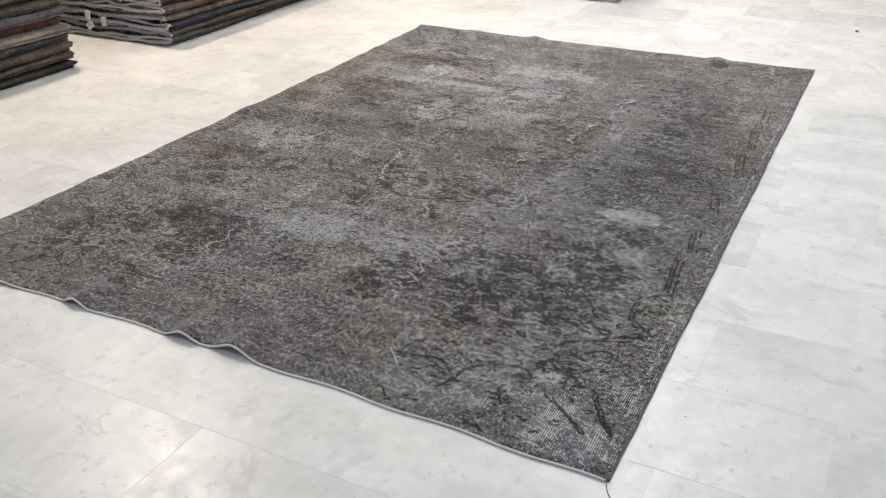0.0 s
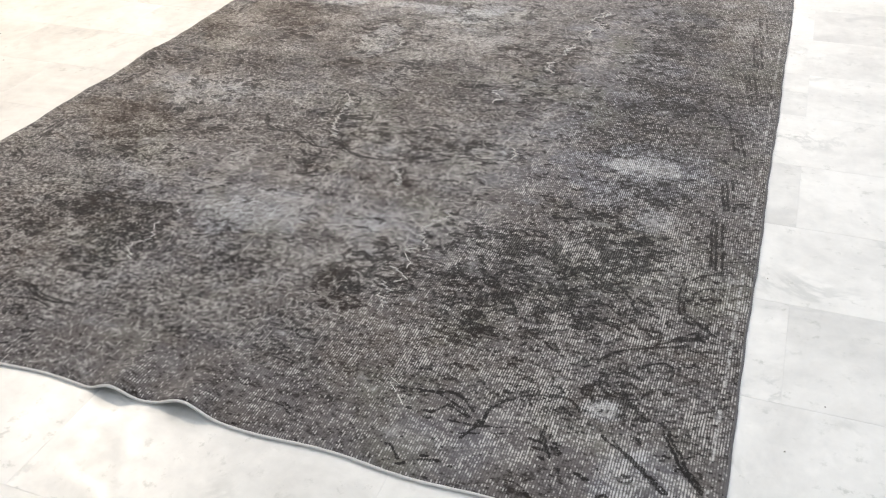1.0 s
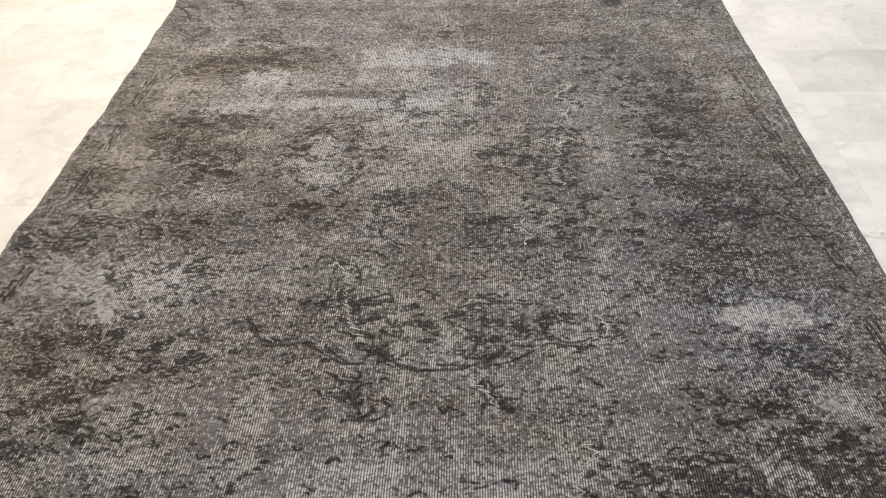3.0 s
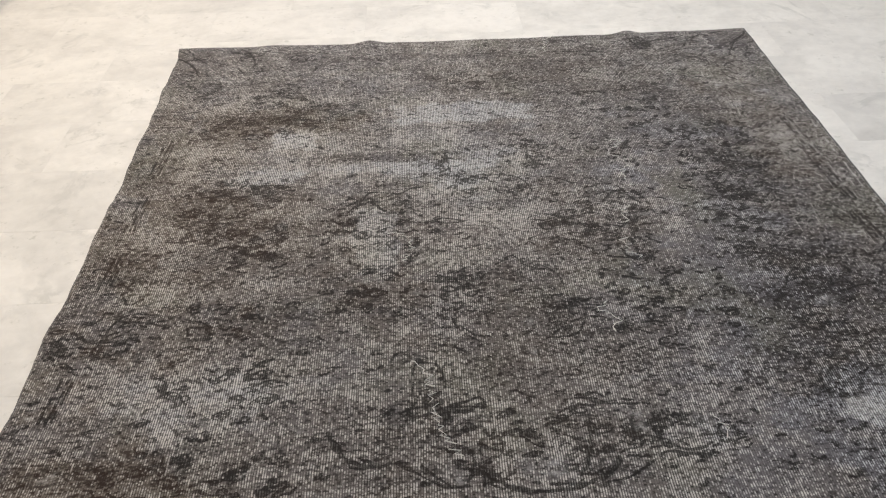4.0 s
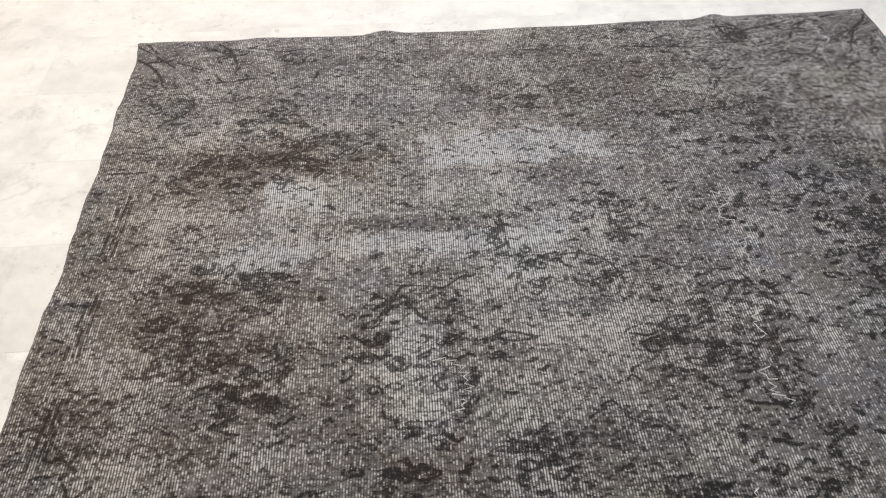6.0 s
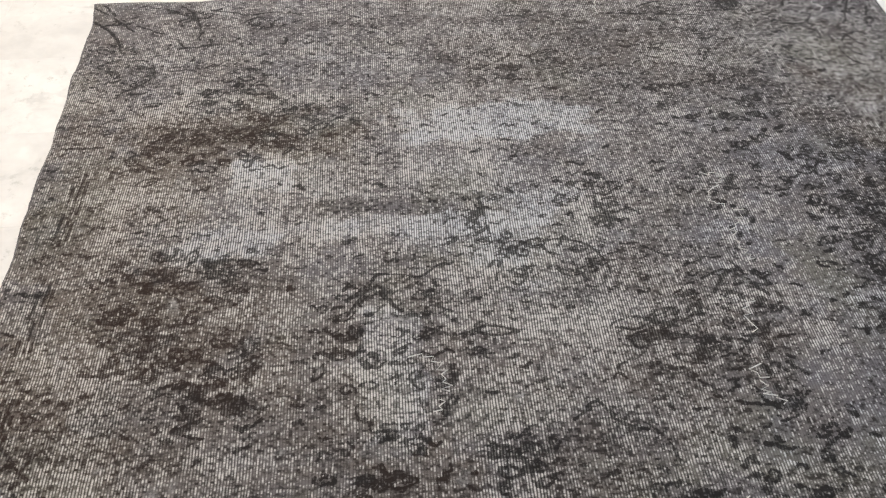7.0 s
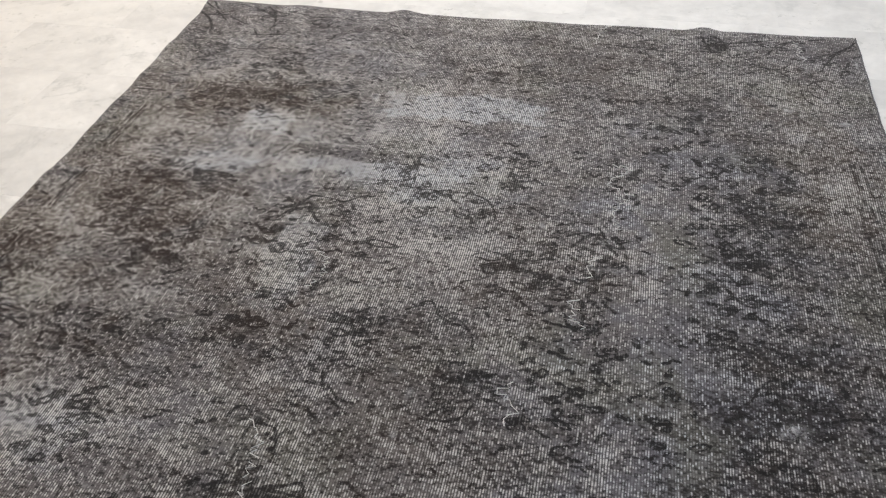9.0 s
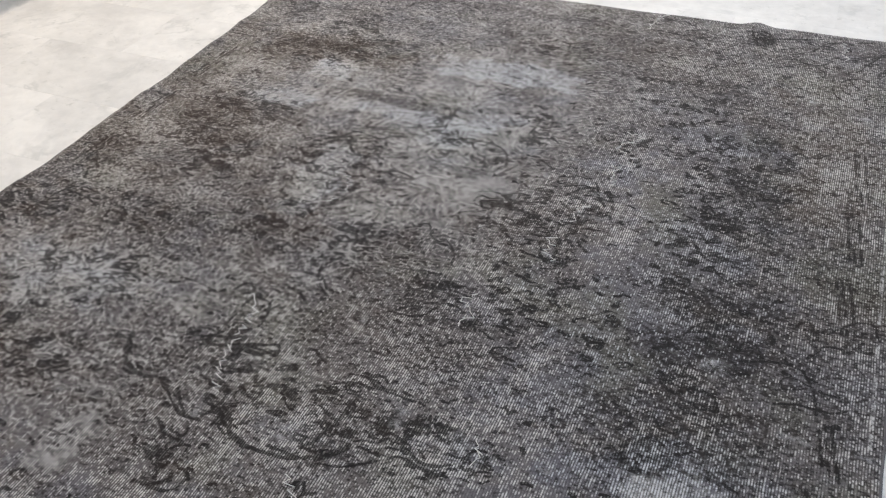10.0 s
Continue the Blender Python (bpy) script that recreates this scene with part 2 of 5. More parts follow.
def tube(points, radii, sides=6, closed_ends=True):
    """A bmesh tube along points."""
    bm, rings = bmesh.new(), []
    pts = [Vector(p) for p in points]
    for i, p in enumerate(pts):
        way = (pts[min(i + 1, len(pts) - 1)] - pts[max(i - 1, 0)]).normalized()
        side = way.cross(Vector((0, 0, 1)))
        side = side.normalized() if side.length > 1e-6 else Vector((1, 0, 0))
        up = side.cross(way)
        r = radii[i] if isinstance(radii, (list, tuple)) else radii
        rings.append([bm.verts.new(p + r * (math.cos(a) * side + math.sin(a) * up)) for a in (2 * math.pi * k / sides for k in range(sides))])
    for a, b in zip(rings, rings[1:]):
        for k in range(sides):
            bm.faces.new((a[k], a[(k + 1) % sides], b[(k + 1) % sides], b[k]))
    if closed_ends:
        bm.faces.new(rings[0][::-1])
        bm.faces.new(rings[-1])
    bmesh.ops.recalc_face_normals(bm, faces=bm.faces[:])
    return bm


# ---- the room ----
X0, X1, Y0, Y1, TALL = -3.4, 5.0, -3.4, 6.4, 3.0


def setting(name, bm, material, label, category):
    return tagged(part(name, bm, material, None), label, category, kind="structure")


floor = setting("floor", box_bm(X0 - 0.2, X1 + 0.2, Y0 - 0.2, Y1 + 0.2, -0.12, -0.0005), GROUT, "polished white marble tile floor with thin joints", "floor")
setting("ceiling", box_bm(X0 - 0.2, X1 + 0.2, Y0 - 0.2, Y1 + 0.2, TALL, TALL + 0.12), CEILING, "plain white painted ceiling", "ceiling")
setting("wall_west", box_bm(X0 - 0.15, X0, Y0 - 0.2, Y1 + 0.2, 0.0, TALL), PAINT, "plain light painted wall", "wall")
setting("wall_east", box_bm(X1, X1 + 0.15, Y0 - 0.2, Y1 + 0.2, 0.0, TALL), PAINT, "plain light painted wall", "wall")
setting("wall_north", box_bm(X0, X1, Y1, Y1 + 0.15, 0.0, TALL), PAINT, "plain light painted wall", "wall")
setting("wall_south", box_bm(X0, X1, Y0 - 0.15, Y0, 0.0, TALL), PAINT, "plain light painted wall", "wall")

# ---- the rug ----
NX, NY = 855, 1240
gx, gy = np.meshgrid(np.linspace(0, 1, NX), np.linspace(0, 1, NY))
u, w = gx * WIDE, gy * LONG
rng = np.random.default_rng(7)


def cells(sx, sy, seed):
    """Smooth value noise in 0..1 over the rug, with cells of sx by sy metres."""
    r = np.random.default_rng(seed)
    grid = r.random((int(LONG / sy) + 3, int(WIDE / sx) + 3))
    cx, cy = np.clip(u, 0, WIDE) / sx, np.clip(w, 0, LONG) / sy
    ix, iy = cx.astype(int), cy.astype(int)
    fx, fy = cx - ix, cy - iy
    fx, fy = fx * fx * (3 - 2 * fx), fy * fy * (3 - 2 * fy)
    top = grid[iy, ix] * (1 - fx) + grid[iy, ix + 1] * fx
    low = grid[iy + 1, ix] * (1 - fx) + grid[iy + 1, ix + 1] * fx
    return top * (1 - fy) + low * fy


def layers(sx, sy, seed, count=3):
    out, size, total = 0, 1.0, 0
    for k in range(count):
        out = out + size * cells(sx / 2**k, sy / 2**k, seed + k)
        total, size = total + size, size * 0.6
    return out / total


def step(x, low, high):
    s = np.clip((x - low) / (high - low), 0, 1)
    return s * s * (3 - 2 * s)


def ripple(s, at, half, high):
    return high * np.exp(-(((s - at) / half) ** 2))


# Outline: the sides pull in between the corners and wave; the ends lift off the floor here and there.
along = gy * LONG
west = 0.029 * np.sin(np.clip(gy, 0, 1) * math.pi) ** 0.55 + 0.003 * np.sin(along * 15.5 + 0.8) * step(along, 0.3, 0.6) + 0.0018 * np.sin(along * 37) + 0.003 * (layers(3.0, 0.03, 151, 2) - 0.5)
east = 2.056 - 0.008 * gy + 0.0015 * np.sin(along * 9.0) + 0.0008 * np.sin(along * 41 + 1)
px = west + gx * (east - west)
south = 0.004 + 0.018 * np.sin(math.pi * np.clip(gx, 0, 1)) ** 0.8 - 0.004 * np.sin(px * 21)
north = 3.026 - 0.016 * np.sin(math.pi * gx) + 0.0025 * np.sin(px * 19)
py = south + gy * (north - south)
u, w = px, py
tone, ink = np.zeros((NY, NX)), np.zeros((NY, NX))
wear, tint, scuff = np.zeros((NY, NX)), np.zeros((NY, NX)), np.zeros((NY, NX))
FLAT = np.zeros((NY, NX))
WX, WY = layers(0.09, 0.09, 900) - 0.5, layers(0.09, 0.09, 910) - 0.5
RAG = layers(0.07, 0.045, 920, 4) - 0.5


def blob(field, x, y, rx, ry, amount, square=2.0, ragged=1.0):
    """A worn or dyed patch with a ragged outline; square above 2 makes it blocky."""
    k = (max(rx, ry) if square < 4 else min(0.6 * max(rx, ry), 0.9 * min(rx, ry))) * ragged
    d = (np.abs((u - x + WX * k) / rx) ** square + np.abs((w - y + WY * k) / ry) ** square) ** (1 / square)
    low, high = (0.25, 0.85) if square < 4 else (0.42, 0.66)
    field += amount * step(1 - step(d, 0.35, 1.45) + RAG * 1.5 * ragged, low, high)


def curve(points, gap=0.0025):
    """Points every gap metres along a smooth line through the given ones."""
    p = np.array([points[0], *points, points[-1]], float)
    out = []
    for a, b, c, d in zip(p, p[1:], p[2:], p[3:]):
        s = np.linspace(0, 1, max(2, int(np.linalg.norm(c - b) / gap)), endpoint=False)[:, None]
        out.append(0.5 * (2 * b + (c - a) * s + (2 * a - 5 * b + 4 * c - d) * s**2 + (3 * b - a - 3 * c + d) * s**3))
    return np.concatenate(out)


STAMPS = {"ink": [], "scuff": []}


def stamp(field, points, radius, amount):
    """Notes soft dots along points, to be pressed into a field together."""
    STAMPS[field] += [(x, y, radius, amount) for x, y in points]


def press(name, field, reach=6):
    x, y, radius, amount = np.array(STAMPS[name]).T
    f = np.clip(y / LONG, 0, 1)
    row = np.round(f * (NY - 1)).astype(int)
    left, right = west[row, 0], east[row, 0]
    col = np.round((x - left) / (right - left) * (NX - 1)).astype(int)
    for i in range(-reach, reach + 1):
        for j in range(-reach, reach + 1):
            ok = (row + i >= 0) & (row + i < NY) & (col + j >= 0) & (col + j < NX)
            at = (row[ok] + i, col[ok] + j)
            r2 = (u[at] - x[ok]) ** 2 + (w[at] - y[ok]) ** 2
            np.maximum.at(field, at, amount[ok] * np.exp(-r2 / radius[ok] ** 2))


def mirrored(points, how):
    flips = {"": [(0, 0)], "x": [(0, 0), (1, 0)], "y": [(0, 0), (0, 1)], "xy": [(0, 0), (1, 0), (0, 1), (1, 1)]}[how]
    for fx, fy in flips:
        yield [(2.09 - x if fx else x, 3.05 - y if fy else y) for x, y in points]


def line(points, how="", thick=0.0029, amount=1.0, shake=0.004, gaps=0.16):
    """A drawn outline of the old pattern, with its mirror images."""
    for pts in mirrored(points, how):
        c = curve(pts)
        shift = np.cumsum(rng.normal(0, 1, c.shape), 0)
        shift = shift - np.linspace(0, 1, len(c))[:, None] * shift[-1]
        c = c + shake * shift / (np.abs(shift).max() + 1e-6)
        keep = amount * (0.80 + 0.2 * np.sin(np.arange(len(c)) * 0.21 + rng.random() * 6))
        for k in range(0, len(c), 7):
            if rng.random() > gaps:
                stamp("ink", c[k : k + 7], thick * (0.74 + 0.45 * rng.random()), float(keep[k]))


def spiral(x, y, r, how="", turns=1.6, start=0.0, hand=1, amount=0.66, **more):
    a = np.linspace(0, turns * 2 * math.pi, 18)
    line([(x + hand * r * (1 - t / a[-1] * 0.85) * math.cos(t + start), y + r * (1 - t / a[-1] * 0.85) * math.sin(t + start)) for t in a], how, amount=amount, **more)


def leaf(x, y, long, angle, how="", fat=0.3, **more):
    c, s = math.cos(angle), math.sin(angle)
    for side in (1, -1):
        line([(x + c * k * long - s * side * fat * long * math.sin(math.pi * k), y + s * k * long + c * side * fat * long * math.sin(math.pi * k)) for k in (0, 0.3, 0.6, 1)], how, **more)


def sprig(x, y, size, angle, how="", count=4):
    c, s = math.cos(angle), math.sin(angle)
    line([(x, y), (x + c * size, y + s * size)], how)
    for k in range(count):
        f = (k + 1) / count
        for side in (0.8, -0.8):
            a = angle + side
            line([(x + c * size * f, y + s * size * f), (x + c * size * f + math.cos(a) * size * 0.32, y + s * size * f + math.sin(a) * size * 0.32)], how, thick=0.0038)


CRACKS = []


def crack(points, teeth=0.013):
    """A jagged line where the pile has split and a white cotton thread shows."""
    c = curve(points, 0.0075)
    zig = [(x + (teeth * rng.uniform(0.1, 1.5) if k % 2 else -teeth * rng.uniform(0.0, 1.1)), y + rng.normal(0, 0.0035)) for k, (x, y) in enumerate(c)]
    run = []
    for p in zig:
        run.append(p)
        if rng.random() < 0.10 and len(run) > 3:
            if rng.random() > 0.08:
                CRACKS.append(run)
            run = []
    if len(run) > 2:
        CRACKS.append(run)
    for x, y in c[::2]:
        if rng.random() > 0.25:
            stamp("ink", [(x + rng.normal(0.017, 0.006), y + rng.normal(0, 0.004))], rng.uniform(0.004, 0.009), 0.9)
            stamp("scuff", [(x, y)], 0.004, 0.35)


def dots(x0, y0, x1, y1, count=9):
    for k in range(count):
        f = k / (count - 1)
        stamp("scuff", [(x0 + (x1 - x0) * f, y0 + (y1 - y0) * f + rng.normal(0, 0.003))], 0.0026, 0.8)


def rose(x, y, r, how="", amount=0.75):
    """A flower head: a few broken petal rings with a dark heart."""
    for px, py in [p[0] for p in mirrored([(x, y)], how)]:
        for k in range(3):
            a0, rr = rng.random() * 6, r * (0.35 + 0.3 * k)
            for j in range(3 + k):
                a = a0 + j * 6.28 / (3 + k)
                line([(px + rr * math.cos(a + t) * (1 + 0.15 * math.sin(3 * t)), py + rr * 0.8 * math.sin(a + t)) for t in (0, 0.45, 0.9, 1.25)], thick=0.0036, amount=amount)
        stamp("ink", [(px, py)], min(r * 0.22, 0.009), amount * 0.8)


# Zones of dye and wear, blotchy at several sizes.
edge = np.minimum(np.minimum(u, WIDE - u), np.minimum(w, LONG - w))
band = 1 - step(edge, 0.30, 0.40)
tone += 0.28 * (layers(0.30, 0.22, 11) - 0.5) + 0.55 * (layers(0.10, 0.06, 21) - 0.5)
wear += 0.67 + 0.22 * (layers(0.22, 0.30, 31) - 0.5) + 0.5 * (layers(0.05, 0.09, 41) - 0.5)
tint += 1.0 * (layers(0.35, 0.30, 51) - 0.5) + 0.35 * (cells(0.05, 0.03, 55) - 0.5)
# The middle is walked bare; the long strips beside it kept a flat dark ground.
hump = lambda s, at, half: np.exp(-(((s + 0.12 * WX - at) / half) ** 2))
wear += 0.05 * hump(u, 0.85, 0.22) * step(w, 0.5, 0.9) - 0.05 * hump(u, 1.56, 0.16) * step(w, 0.9, 1.2) * (1 - step(w, 2.2, 2.5))
# One long half kept more dye towards the far end.
tone += 0.10 * step(w, 2.0, 2.5) - 0.20 * step(u, 0.95, 1.25) * step(w, 2.45, 2.6)
tone -= 0.06 * hump(u, 1.12, 0.16) * step(w, 1.3, 1.5) - 0.12 * hump(u, 1.42, 0.14) * step(w, 0.85, 1.0) * (1 - step(w, 1.4, 1.6))
tone += 0.05 * hump(u, 0.40, 0.26) * step(w, 1.3, 1.5) * (1 - step(w, 1.95, 2.1))
# The strip near u 1.58 is lowered for shade, put into the dye tone.
tone -= 0.12 * hump(u, 1.58, 0.20) * step(w, 0.9, 1.2) * (1 - step(w, 2.2, 2.5)) + 0.08 * hump(u, 0.55, 0.14) * step(w, 1.2, 1.4)
wear -= 0.08 * hump(u, 0.56, 0.10) * step(w, 1.3, 1.45) * (1 - step(w, 1.95, 2.1))
tone -= 0.08 * (1 - step(u, 1.0, 1.2)) * step(w, 0.9, 1.0) * (1 - step(w, 1.5, 1.6))
# More shade on the large-u side, again painted as lower tone.
tone -= 0.26 * hump(u, 1.72, 0.18) * step(w, 1.15, 1.3) * (1 - step(w, 1.6, 1.8))
tone -= 0.17 * step(u, 1.50, 1.65) * step(w, 1.1, 1.3) * (1 - step(w, 2.4, 2.6))
# Tone lowered and raised zone by zone.
tone -= 0.08 * (1 - step(u, 0.8, 1.0)) * step(w, 1.35, 1.45) * (1 - step(w, 1.7, 1.8))
tone += 0.12 * hump(u, 0.98, 0.24) * step(w, 1.5, 1.65) * (1 - step(w, 2.05, 2.2))
# Streaks across, where whole rows of knots took the dye alike.
tone += 0.42 * (layers(0.45, 0.018, 61) - 0.5) + 0.35 * (layers(0.60, 0.06, 65) - 0.5)
wear += 0.30 * (layers(0.50, 0.035, 67) - 0.5)
# Pale patches.
for x, y, rx, ry, amount, square in (
    (1.01, 2.45, 0.27, 0.070, 0.75, 6), (0.49, 2.30, 0.07, 0.06, 0.8, 5), (0.42, 2.10, 0.12, 0.05, 0.4, 4), (0.80, 2.13, 0.34, 0.035, 0.35, 6),
    (0.74, 1.75, 0.06, 0.17, 0.6, 5), (0.66, 2.06, 0.10, 0.10, 0.3, 3), (1.05, 2.10, 0.16, 0.14, 0.3, 2),
    (1.05, 1.86, 0.14, 0.12, 0.3, 2), (0.40, 1.25, 0.20, 0.11, 0.5, 2), (1.765, 1.15, 0.10, 0.065, 0.70, 2),
    (1.82, 0.91, 0.07, 0.05, 0.5, 2), (1.94, 0.11, 0.10, 0.10, 0.7, 3), (1.83, 0.26, 0.05, 0.03, 0.8, 2),
    (1.60, 0.09, 0.10, 0.06, 0.35, 2), (1.00, 0.66, 0.30, 0.10, 0.25, 2), (0.45, 0.74, 0.12, 0.07, 0.25, 2)):
    blob(tone, x, y, rx, ry, amount * 0.72, square, 0.8)
    blob(wear, x, y, rx, ry, amount * 0.16, square, 0.8)
    blob(tint, x, y, rx, ry, amount * 0.9, square, 0.8)
# Darker, fuller pile.
for x, y, rx, ry, amount, square in (
    (0.74, 2.19, 0.20, 0.026, 0.6, 5), (0.30, 1.93, 0.14, 0.10, 0.4, 2), (0.43, 1.84, 0.13, 0.07, 0.3, 2),
    (0.34, 2.38, 0.16, 0.09, 0.35, 2), (0.55, 2.47, 0.14, 0.06, 0.25, 2), (1.52, 2.53, 0.20, 0.12, 0.35, 2),
    (1.69, 2.22, 0.18, 0.13, 0.10, 2), (0.28, 1.04, 0.14, 0.10, 0.25, 2), (0.42, 1.47, 0.16, 0.07, 0.35, 3),
    (1.60, 0.52, 0.28, 0.15, 0.2, 2), (1.70, 0.88, 0.16, 0.07, 0.2, 2), (0.60, 0.55, 0.22, 0.12, 0.35, 2),
    (0.75, 1.55, 0.10, 0.10, 0.3, 2), (1.45, 1.45, 0.20, 0.30, 0.05, 2), (1.02, 0.16, 0.9, 0.10, 0.15, 4), (1.20, 1.52, 0.36, 0.34, 0.25, 2)):
    blob(tone, x, y, rx, ry, -amount * 0.45, square, 0.9)
    blob(wear, x, y, rx, ry, -amount * 0.35, square, 0.9)
# Plain ground with little wear beside the drawing of the ends and in the corners.
for x, y, rx, ry in ((0.10, 2.93, 0.14, 0.10), (1.95, 2.93, 0.14, 0.10), (0.12, 0.14, 0.14, 0.10), (0.22, 1.42, 0.16, 0.07), (1.85, 1.45, 0.10, 0.16)):
    blob(wear, x, y, rx, ry, -0.14, 3, 0.9)
    blob(tone, x, y, rx, ry, -0.05, 3, 0.6)
# Flat dyed ground, where only short dashes of warp show through.
for x, y, rx, ry, amount in (
    (1.50, 1.95, 0.12, 0.62, 1.0), (1.48, 1.55, 0.14, 0.16, 0.9), (1.58, 2.25, 0.12, 0.16, 0.7), (0.95, 0.76, 0.36, 0.13, 0.9), (1.50, 1.02, 0.13, 0.30, 0.7),
    (0.55, 0.90, 0.16, 0.14, 0.8), (1.80, 1.45, 0.10, 0.10, 0.8), (0.12, 2.91, 0.11, 0.08, 1.2), (1.93, 2.91, 0.11, 0.08, 1.0),
    (0.25, 0.22, 0.22, 0.12, 0.5), (0.20, 1.45, 0.14, 0.08, 0.6), (1.88, 0.16, 0.12, 0.07, 0.7), (1.20, 0.12, 0.30, 0.06, 0.4)):
    blob(FLAT, x, y, rx, ry, amount, 2.5, 0.7)
wear -= 0.05 * FLAT
tone -= 0.03 * FLAT
# Bluer and browner dye.
for x, y, rx, ry, amount in (
    (1.62, 1.75, 0.22, 0.70, 0.7), (1.75, 1.12, 0.20, 0.20, 0.9), (0.95, 0.72, 0.45, 0.14, 0.6), (0.90, 2.25, 0.40, 0.20, 0.6),
    (0.45, 2.15, 0.15, 0.12, 0.6), (1.35, 1.00, 0.30, 0.12, 0.5), (0.40, 2.42, 0.25, 0.12, -0.8), (0.25, 1.00, 0.20, 0.15, -0.8),
    (0.76, 1.50, 0.14, 0.14, -0.7), (1.80, 2.42, 0.20, 0.15, -0.6), (1.05, 0.40, 0.80, 0.15, -0.3), (0.35, 0.40, 0.30, 0.25, -0.5),
    (0.14, 1.95, 0.16, 0.75, -0.7), (0.38, 1.88, 0.14, 0.12, -0.4), (0.30, 2.00, 0.34, 0.80, -0.45), (1.90, 2.40, 0.12, 0.45, -0.5), (0.30, 0.98, 0.20, 0.14, -0.6)):
    blob(tint, x, y, rx, ry, amount * 0.6, 2, 0.8)
blob(scuff, 1.765, 1.150, 0.085, 0.060, 0.34, 2, 1.1)
blob(scuff, 1.82, 0.91, 0.05, 0.03, 0.3, 2, 0.8)
blob(scuff, 1.835, 0.262, 0.03, 0.02, 0.6, 2, 0.8)
# Clutter of the half-gone flowers: short dark strokes and pale flecks, thick in the border and the clusters.
strip = 1 - step(np.minimum(w, LONG - w) + 0.05 * WY, 0.15, 0.24)
wear -= 0.16 * strip * (1 - step(w, 1.0, 2.0)) + 0.06 * strip
tone += 0.7 * (layers(0.034, 0.020, 171, 2) - 0.5) * (0.5 + strip)
thick = 0.32 + 0.16 * band - 0.36 * strip
for x, y, rx, ry, amount in (
    (0.29, 1.03, 0.15, 0.11, 0.25), (1.55, 0.62, 0.26, 0.17, 0.42), (1.75, 0.98, 0.18, 0.10, 0.45), (0.58, 0.60, 0.26, 0.17, 0.45),
    (0.33, 1.92, 0.17, 0.13, 0.5), (1.74, 2.05, 0.18, 0.16, 0.45), (1.52, 2.55, 0.22, 0.13, 0.45), (0.50, 2.48, 0.24, 0.11, 0.4),
    (0.95, 0.45, 0.22, 0.10, 0.35), (0.82, 1.16, 0.18, 0.08, 0.35), (1.28, 1.13, 0.18, 0.08, 0.35), (1.05, 1.52, 0.16, 0.16, 0.2),
    (1.00, 1.92, 0.30, 0.06, 0.3)):
    blob(thick, x, y, rx, ry, amount * 0.92, 2, 0.9)
for x, y, rx, ry, amount in (
    (1.05, 0.75, 0.50, 0.12, -0.40), (1.55, 1.70, 0.16, 0.50, -0.30), (0.62, 1.95, 0.10, 0.20, -0.3),
    (0.55, 1.45, 0.12, 0.20, -0.3), (1.0, 2.35, 0.35, 0.12, -0.2), (0.10, 2.92, 0.12, 0.10, -0.6), (1.97, 2.92, 0.12, 0.10, -0.6),
    (1.90, 0.16, 0.10, 0.10, -0.45), (0.95, 0.15, 0.30, 0.06, -0.15), (0.20, 1.45, 0.12, 0.08, -0.4), (1.88, 1.42, 0.10, 0.14, -0.45)):
    blob(thick, x, y, rx, ry, amount * 0.92, 2, 0.9)
mottle = layers(0.030, 0.015, 71, 2)
dense = layers(0.17, 0.13, 91) - 0.5
bloom = np.clip(thick + dense * 1.25 - 0.7 * FLAT - 0.55 * strip * (1 - step(w, 1.0, 2.0)), -1.2, 1.3)
tone -= 0.15 * np.clip(bloom, 0, 1) * step(layers(0.045, 0.03, 111, 2), 0.50, 0.68)
# Rows of warps that the feet have bared more than others.
wear += 0.30 * (layers(0.07, 0.9, 141) - 0.5)
# The medallion, drawn in quarters.
line([(0.623, 1.123), (0.676, 1.126), (0.699, 1.084), (0.719, 1.054), (0.763, 1.057), (0.795, 1.063), (0.83, 1.037), (0.875, 1.008), (0.908, 1.001)], "xy", 0.0030)
line([(0.80, 1.185), (0.851, 1.204), (0.899, 1.193)], "xy")
leaf(0.885, 1.196, 0.08, 0.1, "xy", 0.16)
line([(0.939, 1.08), (0.943, 1.05), (0.966, 1.007), (1.014, 0.984), (1.05, 0.984)], "xy", 0.0030)
spiral(0.976, 1.084, 0.030, "xy", 1.5, 0.4)
line([(0.662, 1.111), (0.640, 1.095), (0.72, 1.10), (0.76, 1.09)], "xy", 0.0030, 0.7)
line([(0.908, 1.524), (0.918, 1.45), (0.958, 1.398), (1.00, 1.37)], "xy", 0.0030, 0.6)
line([(1.029, 1.659), (1.079, 1.683), (1.119, 1.621)], "", 0.0030, 0.7)
line([(0.84, 1.33), (0.80, 1.36), (0.78, 1.33)], "xy", 0.0030, 0.7)
sprig(0.93, 0.87, 0.07, 1.9, "xy")
line([(0.85, 0.923), (0.867, 0.909), (0.922, 0.925)], "xy", 0.0030)
line([(0.669, 1.915), (0.709, 1.969), (0.742, 1.95), (0.759, 1.924)], "", 0.0030)
line([(0.926, 2.221), (0.934, 2.112), (0.947, 2.055)], "x", 0.0030, 0.7)
line([(1.148, 1.815), (1.178, 1.826), (1.237, 1.822), (1.178, 1.812), (1.15, 1.815)], "", 0.0030)
line([(1.33, 1.91), (1.38, 1.96), (1.43, 1.94), (1.45, 1.89)], "x", 0.005, 0.8)
spiral(1.40, 1.70, 0.03, "x", 1.2, 2.0, amount=0.7)
